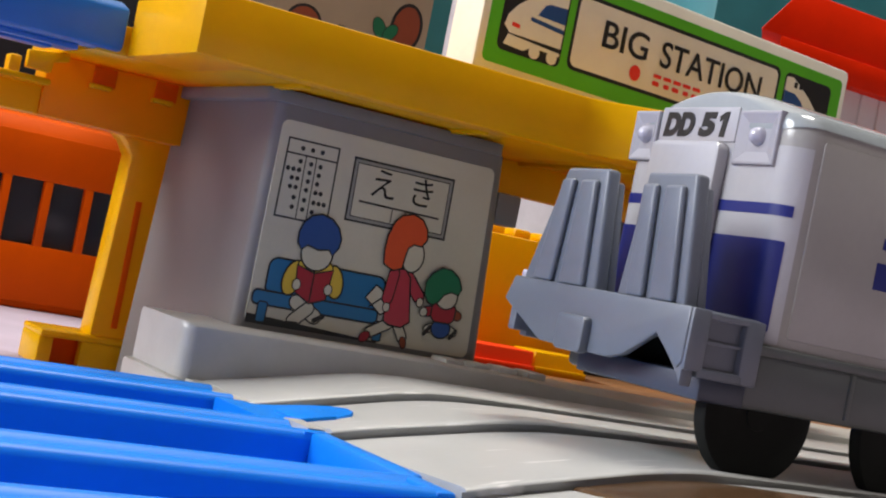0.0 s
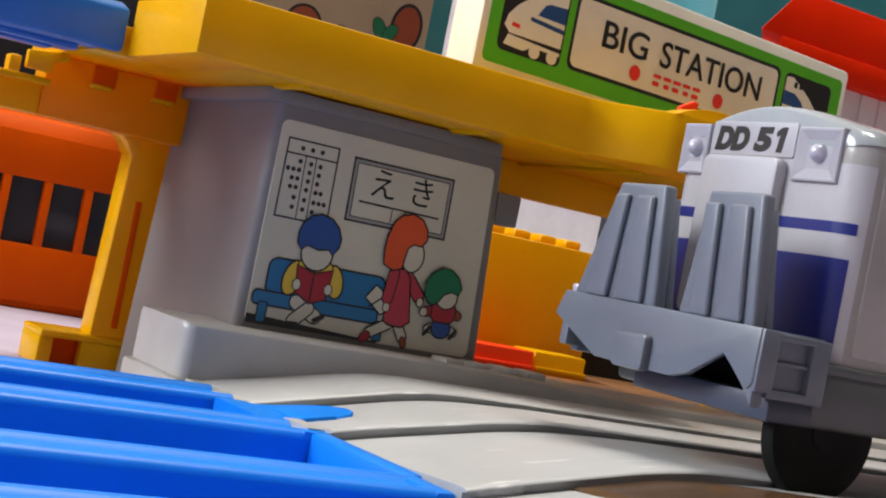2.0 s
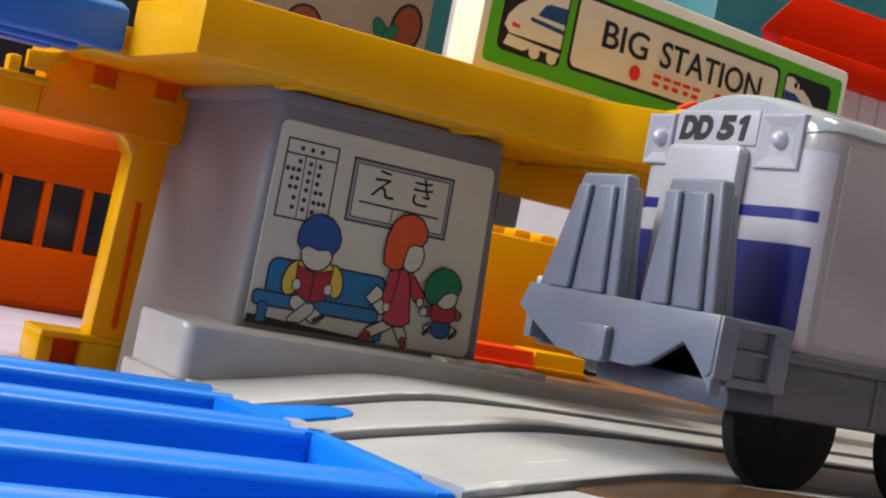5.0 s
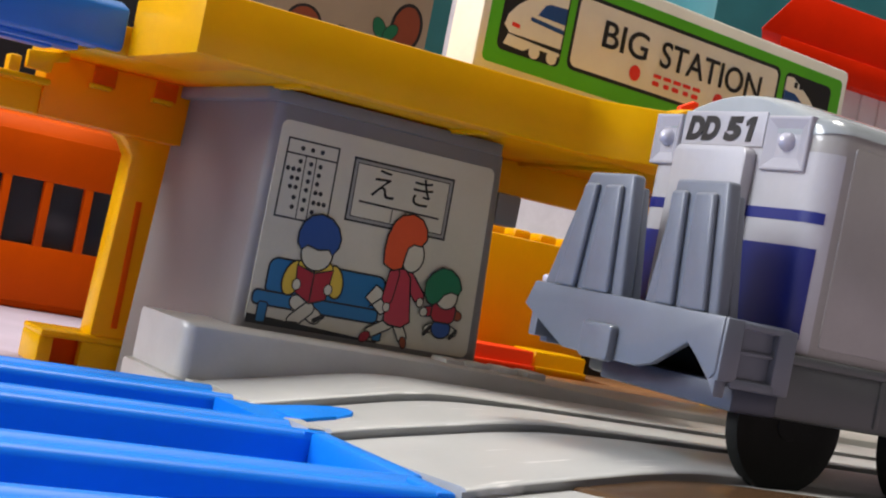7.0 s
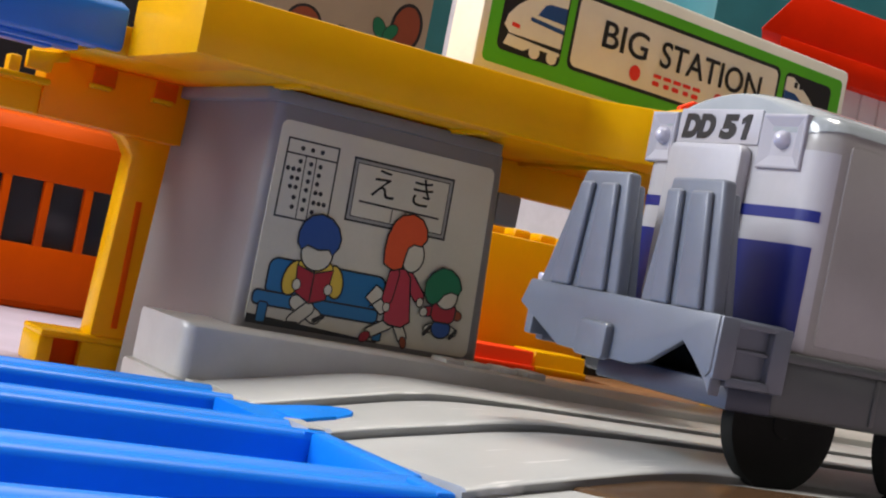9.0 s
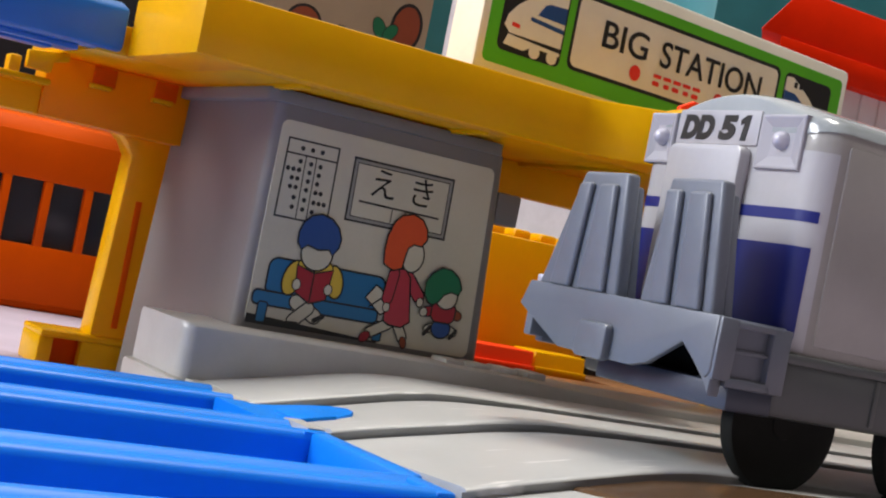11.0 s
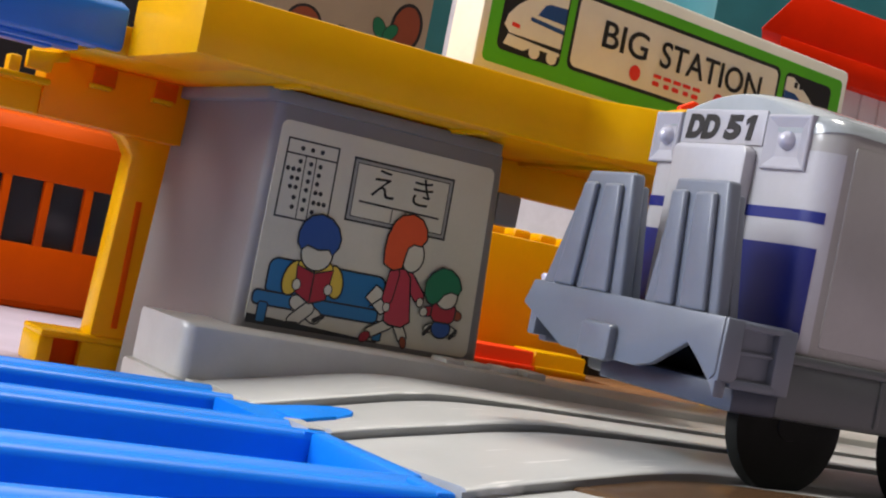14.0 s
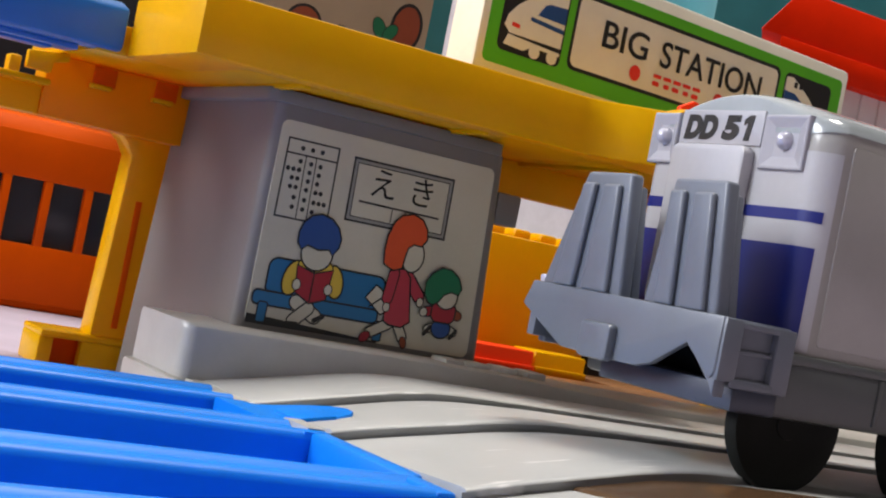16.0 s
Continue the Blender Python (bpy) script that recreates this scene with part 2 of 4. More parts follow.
def grey_height(x, y):
    t = (x - 3.72) / 1.2
    f = max(0.0, t) if t < 0.75 else 1 - (1.25 - min(t, 1.25)) ** 2
    lift = min(max(0.0, 8.13 - y), 1.1) * 0.038 * (1 - smooth01((x - 3.72) / 1.3))
    return -1.0 + (0.22 + 0.014 * (8.9 - y)) * f + lift


def build_grey_base():
    o = (6.0, 7.0, TABLE)
    base = thing("station_platform", "light grey plastic station base with ramped track grooves", "toy platform", o)
    # each strip rises towards its near edge and drops there by a small step
    prof = [(8.95, None), (8.95, 0.0)]
    for y0, y1 in ((8.13, 7.04), (7.04, 5.66), (5.66, 4.9)):
        prof += [(y0 + 0.05, 0.0), (y0 + 0.018, -0.003), (y0 + 0.004, -0.010), (y0, -0.018), (y0 + 0.03, -0.024), (y0 + 0.03, -0.070), (y0 - 0.02, -0.062), ((y0 + y1) / 2, -0.030)]
    prof += [(4.92, -0.01), (4.9, -0.03), (4.9, None)]
    xs = [3.74 + 0.05 * i for i in range(32)] + [5.4, 5.7, 6.2, 7, 8, 9, 10.5, 12, 14, 17]
    rings = []
    for x in xs:
        fade = 1.0 - 0.45 * smooth01((x - 4.7) / 1.2)
        rings.append([(x, y, TABLE if z is None else grey_height(x, y) + z * fade) for y, z in prof])
    part("ramp", loft(rings, o), M_RAMP, base, "worn light grey ramped track bed")
    part("joint_shelf", join(box(3.66, 3.745, 7.44, 8.14, TABLE, -1.10, 0.006, o), box(3.625, 3.742, 8.145, 8.93, TABLE, -1.0, 0.0, o), box(3.64, 3.745, 7.125, 7.44, TABLE, -0.972, 0.0, o)), M_GREY, base)
    # brown strip put in for the shade and reflection on the grey groove
    plate = []
    for x in (4.30, 4.34, 4.5, 4.8, 5.1, 5.4, 6, 8, 12, 17):
        plate.append([(x, y, grey_height(x, y) - (0.05 if x > 4.31 else 0.08) + dz) for y, dz in ((5.655, -0.03), (5.655, 0.0), (5.3, 0.035), (4.93, 0.045), (4.93, -0.03))])
    part("groove_shade_strip", loft(plate, o), M_GROOVESHADE, base, "dark brown strip standing in for shade and reflection in the near groove")
    # kerb along the platform, lower past the building
    kr = []
    for x, inset in ((3.56, 0.09), (3.575, 0.045), (3.605, 0.015), (3.65, 0.0), (4.4, 0), (5.4, 0), (6.0, 0), (6.6, 0), (7.4, 0), (8.2, 0), (10, 0), (13, 0), (17, 0)):
        top = -0.645 - 0.065 * smooth01((x - 5.6) / 2.2)
        kr.append([(x, 8.9 + inset, TABLE), (x, 8.905 + inset, top - 0.045), (x, 8.915 + inset, top - 0.018), (x, 8.945 + inset, top), (x, 9.73, top), (x, 9.76, top - 0.03), (x, 9.76, TABLE)])
    part("kerb", loft(kr, o), M_GREY, base, "light grey raised platform kerb")
    part("foot_flange", box(3.50, 3.60, 8.82, 9.80, TABLE, -1.0, 0.03, o), M_GREY, base)
    for x in (5.55, 5.78, 6.02, 6.27):
        part("stud", box(x, x + 0.16, 8.98, 9.2, -0.70, -0.615, 0.015, o), M_GREY, base)


# ---- station ----
def build_station_building():
    o = (5.0, 10.3, TABLE)
    b = thing("station_building", "grey plastic toy station building with an illustrated sticker", "toy building", o)
    F, B = 9.3, 11.25
    lo = rounded(4.02, 6.07, F, B + 0.15, 0.08, 4)
    hi = rounded(4.06, 5.925, F, B, 0.08, 4)
    part("wall", loft([[(x, y, TABLE) for x, y in lo], [(x, y, 0.90) for x, y in hi]], o), M_BUILD, b)
    cap = rounded(3.98, 5.90, F - 0.015, B + 0.02, 0.08, 4)
    part("cornice", loft([[(x, y, 0.895) for x, y in cap], [(x, y, 0.985) for x, y in cap]], o, 0.012), M_BUILD, b)
    part("side_tab", box(5.93, 6.14, F + 0.02, F + 0.2, 0.40, 0.64, 0.02, o), M_BUILD, b)
    return b, o


def build_roof():
    o = (5.0, 9.5, 0.99)
    r = thing("station_roof", "glossy yellow plastic station roof with a deep front beam", "toy roof", o)
    part("front_beam", prism([(3.15, 8.6), (6.02, 8.6), (6.12, 8.575), (6.30, 8.42), (6.50, 8.235), (6.60, 8.2), (7.7, 8.2), (7.7, 8.85), (3.6, 8.85), (3.6, 9.9), (3.15, 9.9)], 0.99, 1.385, "z", 0.014, o), M_YELLOW, r)
    part("deck", box(3.602, 6.6, 8.84, 11.6, 1.0, 1.06, 0.01, o), M_YELLOW, r)
    part("deck", box(6.598, 9.6, 8.8, 10.66, 1.0, 1.06, 0.01, o), M_YELLOW, r)
    part("top_plate", box(3.602, 9.6, 8.852, 10.66, 1.30, 1.378, 0.01, o), M_YELLOW, r)
    part("deck", box(2.95, 3.60, 9.95, 11.6, 0.995, 1.2, 0.01, o), M_YELLOW, r)


build_setting()
build_blue_track()
build_grey_base()
BLD, BO = build_station_building()
build_roof()


# ---- the sticker on the building: flat printed shapes ----
def grown(pts, d):
    """The outline pts, moved outwards by d."""
    n, out = len(pts), []
    area = sum(pts[i][0] * pts[(i + 1) % n][1] - pts[(i + 1) % n][0] * pts[i][1] for i in range(n))
    s = 1 if area > 0 else -1
    for i in range(n):
        a, b, c = Vector(pts[i - 1]), Vector(pts[i]), Vector(pts[(i + 1) % n])
        e1, e2 = (b - a).normalized(), (c - b).normalized()
        nrm = Vector((e1.y + e2.y, -e1.x - e2.x)) * s
        if nrm.length < 1e-6:
            nrm = Vector((e1.y, -e1.x)) * s
        nrm.normalize()
        out.append((b.x + nrm.x * d, b.y + nrm.y * d))
    return out


def bar(x0, z0, x1, z1, w, n=5):
    """A stroke with round ends."""
    a = math.atan2(z1 - z0, x1 - x0)
    pts = []
    for cx, cz, s in ((x1, z1, -90), (x0, z0, 90)):
        for i in range(n + 1):
            t = a + radians(s + 180 * i / n)
            pts.append((cx + w / 2 * math.cos(t), cz + w / 2 * math.sin(t)))
    return pts


class Print:
    """Printed shapes on a flat sheet that faces -y, each layer a hair in front of the one before."""
    def __init__(self, parent, front, o):
        self.parent, self.front, self.o, self.layer = parent, front, o, 1

    def y(self, more=0):
        return self.front - 0.0003 * (self.layer + more)

    def add(self, name, pts, material, outline=0.0, flat=False):
        if not flat:
            self.layer += 1
        if outline:
            part(name + "_outline", prism(grown(pts, outline), self.y(-1), self.y(), "y", 0, self.o), M_BLACK, self.parent)
            self.layer += 1
        return part(name, prism(pts, self.y(-1), self.y(), "y", 0, self.o), material, self.parent)


def build_sticker(parent, o):
    F = 9.3
    pts = rounded(4.11, 5.84, -0.61, 0.79, 0.05)
    pts = [(x + (0.07 * (0.79 - z) / 1.4 if x > 5 else 0), z) for x, z in pts]
    sheet = part("sticker", prism(pts, F - 0.006, F + 0.01, "y", 0, o), M_PAPER, parent, "cream paper sticker with cartoon waiting-room picture")
    p = Print(sheet, F - 0.006, o)
    # timetable: frame, rules and rows of dots
    p.add("printed_frame", [(4.17, 0.68), (4.57, 0.68), (4.58, 0.13), (4.17, 0.13)], M_BLACK)
    p.add("printed_field", [(4.183, 0.667), (4.557, 0.667), (4.567, 0.143), (4.183, 0.143)], M_PAPER)
    p.add("printed_rule", bar(4.18, 0.575, 4.56, 0.575, 0.012), M_BLACK)
    for x in (4.335, 4.415):
        p.add("printed_rule", bar(x, 0.15, x - 0.01, 0.57, 0.008), M_BLACK)
    dots = [(4.29 + 0.075 * i, 0.62) for i in range(3)]
    for r, z in enumerate((0.53, 0.47, 0.41, 0.35, 0.28, 0.215)):
        left = (1, 3, 2, 2, 1, 1)[r]
        right = (1, 1, 1, 2, 3, 1)[r]
        dots += [(4.29 - 0.042 * i, z) for i in range(left)] + [(4.372, z - 0.005)] + [(4.445 + 0.04 * i, z - 0.01) for i in range(right)]
    for x, z in dots:
        p.add("printed_dot", oval(x, z, 0.017, 0.017, 10), M_BLACK, flat=True)
    # name board
    p.add("printed_frame", [(4.69, 0.65), (5.52, 0.65), (5.53, 0.20), (4.70, 0.20)], M_BLACK)
    p.add("printed_field", [(4.704, 0.636), (5.507, 0.636), (5.516, 0.214), (4.714, 0.214)], printed("grey_print", (0.30, 0.30, 0.27)))
    p.add("printed_field", [(4.725, 0.615), (5.487, 0.615), (5.496, 0.235), (4.735, 0.235)], M_BLACK)
    p.add("printed_field", [(4.732, 0.608), (5.48, 0.608), (5.489, 0.242), (4.742, 0.242)], M_PAPER)
    p.add("printed_rule", bar(4.79, 0.352, 5.44, 0.345, 0.014), M_BLACK)
    for x in (5.06, 5.17):
        p.add("printed_rule", bar(x, 0.34, x, 0.25, 0.008), M_BLACK)
    y = p.y(4)
    for ch, x in (("え", 4.955), ("き", 5.275)):
        text("lettering", ch, 0.235, M_BLACK, sheet, Matrix.Translation(L((x, y, 0.485), o)) @ Matrix.Rotation(radians(90), 4, "X"), bold=0.0)
    # floor band and bench
    p.add("printed_floor", [(4.115, -0.545), (5.14, -0.60), (5.14, -0.61), (4.115, -0.61)], M_BLACK)
    p.add("printed_bench", rounded(4.22, 5.12, -0.40, -0.15, 0.06), M_BENCH, 0.014)
    p.add("printed_bench", rounded(4.14, 5.10, -0.47, -0.385, 0.03), M_BENCH, 0.014)
    for x in (4.22, 5.13):
        p.add("printed_bench_leg", rounded(x - 0.03, x + 0.03, -0.59, -0.46, 0.01), M_BENCH, 0.010)
    # seated figure with a book, as plain shapes
    p.add("printed_leg", bar(4.46, -0.42, 4.62, -0.50, 0.09), M_PAPER, 0.012)
    p.add("printed_leg", bar(4.56, -0.45, 4.46, -0.55, 0.08), M_PAPER, 0.012)
    p.add("printed_shoe", bar(4.62, -0.525, 4.68, -0.49, 0.035), M_BLACK)
    p.add("printed_shoe", bar(4.42, -0.575, 4.49, -0.57, 0.035), M_BLACK)
    p.add("printed_sleeve", oval(4.40, -0.26, 0.065, 0.12, 20, -14), M_OCHRE, 0.013)
    p.add("printed_sleeve", oval(4.72, -0.24, 0.06, 0.11, 20, 14), M_OCHRE, 0.013)
    p.add("printed_collar", bar(4.46, -0.16, 4.65, -0.155, 0.07), M_OCHRE, 0.010)
    p.add("printed_head", oval(4.545, -0.07, 0.115, 0.11), M_PAPER, 0.013)
    p.add("printed_book", [(4.42, -0.17), (4.555, -0.21), (4.69, -0.165), (4.67, -0.37), (4.555, -0.41), (4.44, -0.35)], M_CRIMSON, 0.013)
    p.add("printed_rule", bar(4.555, -0.21, 4.555, -0.40, 0.010), M_BLACK)
    for x in (4.435, 4.68):
        p.add("printed_hand_shape", oval(x, -0.30, 0.028, 0.035, 12), M_PAPER, 0.008)
    p.add("printed_hair", [(4.39, -0.01), (4.385, 0.06), (4.41, 0.13), (4.46, 0.18), (4.53, 0.20), (4.61, 0.18), (4.67, 0.13), (4.70, 0.06), (4.695, 0.0),
                           (4.66, -0.055), (4.63, -0.02), (4.55, -0.035), (4.46, -0.015), (4.42, -0.05)], M_HAIRBLUE, 0.013)
    # walking figure
    p.add("printed_leg", bar(5.20, -0.46, 5.06, -0.54, 0.065), M_PAPER, 0.012)
    p.add("printed_leg", bar(5.28, -0.46, 5.33, -0.54, 0.065), M_PAPER, 0.012)
    p.add("printed_shoe", oval(5.03, -0.575, 0.045, 0.03, 14, 40), M_CRIMSON, 0.008)
    p.add("printed_shoe", oval(5.345, -0.575, 0.022, 0.04, 14, 20), M_BROWNRED, 0.008)
    p.add("printed_bag", [(4.985, -0.30), (5.05, -0.21), (5.09, -0.23), (5.195, -0.345), (5.12, -0.40)], M_PAPER, 0.013)
    p.add("printed_rule", bar(5.02, -0.36, 5.13, -0.27, 0.012), M_BLACK)
    p.add("printed_sleeve", bar(5.29, -0.11, 5.40, -0.23, 0.08), M_ROSE, 0.012)
    p.add("printed_hand_shape", oval(5.42, -0.27, 0.025, 0.03, 12), M_PAPER, 0.008)
    p.add("printed_coat", [(5.145, -0.08), (5.25, -0.06), (5.30, -0.11), (5.325, -0.25), (5.36, -0.42), (5.30, -0.465), (5.20, -0.46), (5.16, -0.44), (5.14, -0.27)], M_ROSE, 0.013)
    p.add("printed_sleeve", bar(5.17, -0.10, 5.15, -0.28, 0.075), M_ROSE, 0.010)
    p.add("printed_hand_shape", oval(5.155, -0.345, 0.025, 0.03, 12), M_PAPER, 0.008)
    p.add("printed_head", oval(5.29, 0.045, 0.085, 0.11), M_PAPER, 0.012)
    p.add("printed_hair", [(5.07, -0.04), (5.06, 0.05), (5.065, 0.16), (5.10, 0.26), (5.15, 0.31), (5.23, 0.335), (5.31, 0.31), (5.36, 0.25), (5.375, 0.18), (5.34, 0.13),
                           (5.28, 0.135), (5.235, 0.10), (5.22, 0.02), (5.215, -0.05), (5.15, -0.075)], M_HAIRRED, 0.013)
    # small figure
    for x0, x1 in ((5.60, 5.52), (5.66, 5.74)):
        p.add("printed_leg", bar(x0, -0.41, x1, -0.445, 0.05), M_PAPER, 0.010)
        p.add("printed_shoe", bar(x1 - 0.02, -0.485, x1 + 0.02, -0.43, 0.03), M_BLACK)
    p.add("printed_trousers", oval(5.63, -0.43, 0.075, 0.065, 18), M_HAIRBLUE, 0.012)
    p.add("printed_sleeve", bar(5.47, -0.325, 5.55, -0.31, 0.06), M_CRIMSON, 0.010)
    p.add("printed_sleeve", bar(5.67, -0.30, 5.75, -0.32, 0.06), M_BROWNRED, 0.010)
    p.add("printed_hand_shape", oval(5.46, -0.33, 0.028, 0.03, 12), M_PAPER, 0.008)
    p.add("printed_shirt", rounded(5.53, 5.72, -0.38, -0.24, 0.05), M_CRIMSON, 0.012)
    p.add("printed_head", oval(5.63, -0.20, 0.085, 0.08, 20), M_PAPER, 0.012)
    p.add("printed_hair", [(5.48, -0.25), (5.445, -0.19), (5.44, -0.12), (5.48, -0.05), (5.55, 0.0), (5.63, -0.005), (5.70, -0.05), (5.735, -0.12), (5.72, -0.165),
                           (5.66, -0.15), (5.60, -0.18), (5.56, -0.24), (5.52, -0.265)], M_DKGREEN, 0.012)


# ---- name sign on the roof ----
def build_sign():
    o = (0, 0, 1.385)
    sg = thing("station_sign", "cream plastic name board with green BIG STATION sticker", "sign", (5.5, 9.3, 1.385))
    sg.rotation_euler = (0, 0, radians(8))
    part("board", prism(rounded(-0.03, 4.27, 1.385, 2.46, 0.06), 0.0, 0.34, "y", 0.025, o), M_CREAM, sg)
    gr = part("sticker", prism(rounded(0.04, 4.19, 1.55, 2.36, 0.05), -0.004, 0.01, "y", 0, o), M_GREEN, sg, "green printed sticker")
    p = Print(gr, -0.004, o)
    p.add("printed_field", rounded(0.86, 3.33, 1.68, 2.275, 0.07), M_BLACK)
    p.add("printed_field", rounded(0.89, 3.30, 1.71, 2.245, 0.06), M_CREAM)
    p.add("printed_picture", rounded(0.15, 0.79, 1.66, 2.27, 0.06), M_BLACK)
    p.add("printed_picture", rounded(3.40, 4.05, 1.66, 2.265, 0.06), M_BLACK)
    p.add("printed_train", [(0.19, 1.85), (0.21, 1.93), (0.29, 2.02), (0.43, 2.12), (0.55, 2.17), (0.70, 2.20), (0.775, 2.205), (0.775, 1.80), (0.25, 1.80)], M_CREAM)
    p.add("printed_skirt", [(0.24, 1.79), (0.775, 1.765), (0.775, 1.74), (0.49, 1.745), (0.41, 1.70), (0.21, 1.71)], M_CREAM)
    p.add("printed_window", [(0.49, 1.99), (0.55, 2.08), (0.60, 2.10), (0.775, 2.11), (0.775, 1.985)], M_HAIRBLUE)
    p.add("printed_band", [(0.43, 1.965), (0.775, 1.945), (0.775, 1.91), (0.43, 1.935)], M_HAIRBLUE)
    p.add("printed_lamp", [(0.26, 1.885), (0.34, 1.88), (0.34, 1.85), (0.26, 1.855)], M_REDPRINT)
    for x in (0.34, 0.55):
        p.add("printed_roof_box", rounded(x + 0.08, x + 0.15, 2.19, 2.235, 0.008, 2), M_CREAM)
    for x in (0.52, 0.70):
        p.add("printed_wheel", oval(x, 1.715, 0.055, 0.05, 16), M_CREAM)
    p.add("printed_train", [(3.415, 2.225), (3.50, 2.235), (3.62, 2.18), (3.76, 2.10), (3.88, 2.01), (3.96, 1.92), (3.99, 1.86), (3.95, 1.80), (3.415, 1.76)], M_CREAM)
    p.add("printed_window", [(3.415, 2.105), (3.56, 2.10), (3.66, 2.05), (3.72, 1.985), (3.415, 1.985)], M_HAIRBLUE)
    p.add("printed_band", [(3.415, 1.955), (3.78, 1.955), (3.78, 1.925), (3.415, 1.92)], M_HAIRBLUE)
    p.add("printed_lamp", [(3.84, 1.885), (3.92, 1.885), (3.93, 1.85), (3.84, 1.85)], M_REDPRINT)
    for x in (3.53, 3.60):
        p.add("printed_roof_box", rounded(x, x + 0.045, 2.15, 2.20, 0.006, 2), M_BLACK)
    for s in (1.59, 2.60):
        p.add("printed_disc", oval(s, 1.815, 0.062, 0.062), M_REDPRINT)
    # a brand mark between the discs, as plain red strokes
    for i in range(5):
        x0 = 1.80 + 0.118 * i
        p.add("printed_mark", rounded(x0, x0 + 0.095, 1.832, 1.862, 0.012, 2), M_REDPRINT)
        p.add("printed_mark", rounded(x0 + 0.015 * (i % 2), x0 + 0.08, 1.768, 1.805, 0.012, 2), M_REDPRINT, flat=True)
    for body, x0, x1 in (("BIG", 1.18, 1.685), ("STATION", 1.84, 3.095)):
        m = Matrix.Translation(L(((x0 + x1) / 2, p.y(4), 2.033), o)) @ Matrix.Rotation(radians(90), 4, "X")
        text("lettering", body, 0.3, M_BLACK, gr, m, bold=0.003, fit=(x1 - x0, 0.212))


# ---- the locomotive; built where it stands at the end ----
T0 = (5.48, 6.42, -0.765)
WHEELS = []


BC, BW, BR = 6.345, 0.745, 0.16


def body_ring(x, inset, lo=-0.09):
    """One cross-section of the hood, from the near bottom round over the roof."""
    w, dz = BW - inset, -0.2 * inset
    pts = [(x, BC - w, lo), (x, BC - w, 0.6), (x, BC - w, 0.9)]
    for i in range(7):
        a = radians(180 - 13 * i)
        pts.append((x, BC - w + 0.13 + 0.13 * math.cos(a), 1.02 + 0.15 * math.sin(a) + dz))
    for i in range(1, 10):
        t = i / 10
        y0, y1 = BC - w + 0.157, BC + w - 0.157
        pts.append((x, y0 + (y1 - y0) * t, 1.167 + dz + 0.118 * math.sin(math.pi * t) ** 0.8))
    for i in range(7):
        a = radians(102 - 17 * i)
        pts.append((x, BC + w - 0.13 + 0.13 * math.cos(a), 1.02 + 0.15 * math.sin(a) + dz))
    return pts + [(x, BC + w, 0.9), (x, BC + w, 0.6), (x, BC + w, lo)]


def corner_steps(n=7):
    return [(BR * (1 - math.cos(radians(90 * i / n))), BR * (1 - math.sin(radians(90 * i / n)))) for i in range(n + 1)]


def front_band(z0, z1, near, far, d, o):
    """A thin printed band that follows the front and its rounded corners, to the given angles round them."""
    X, plan = T0[0], []
    for i in range(9):
        a = radians(near * (1 - i / 8))
        plan.append((X + BR - BR * math.cos(a), BC - BW + BR - BR * math.sin(a), -math.cos(a), -math.sin(a)))
    for i in range(9):
        a = radians(far * i / 8)
        plan.append((X + BR - BR * math.cos(a), BC + BW - BR + BR * math.sin(a), -math.cos(a), math.sin(a)))
    rings = [[(x + nx * d, y + ny * d, z0), (x + nx * d, y + ny * d, z1), (x - nx * 0.02, y - ny * 0.02, z1), (x - nx * 0.02, y - ny * 0.02, z0)] for x, y, nx, ny in plan]
    return loft(rings, o)


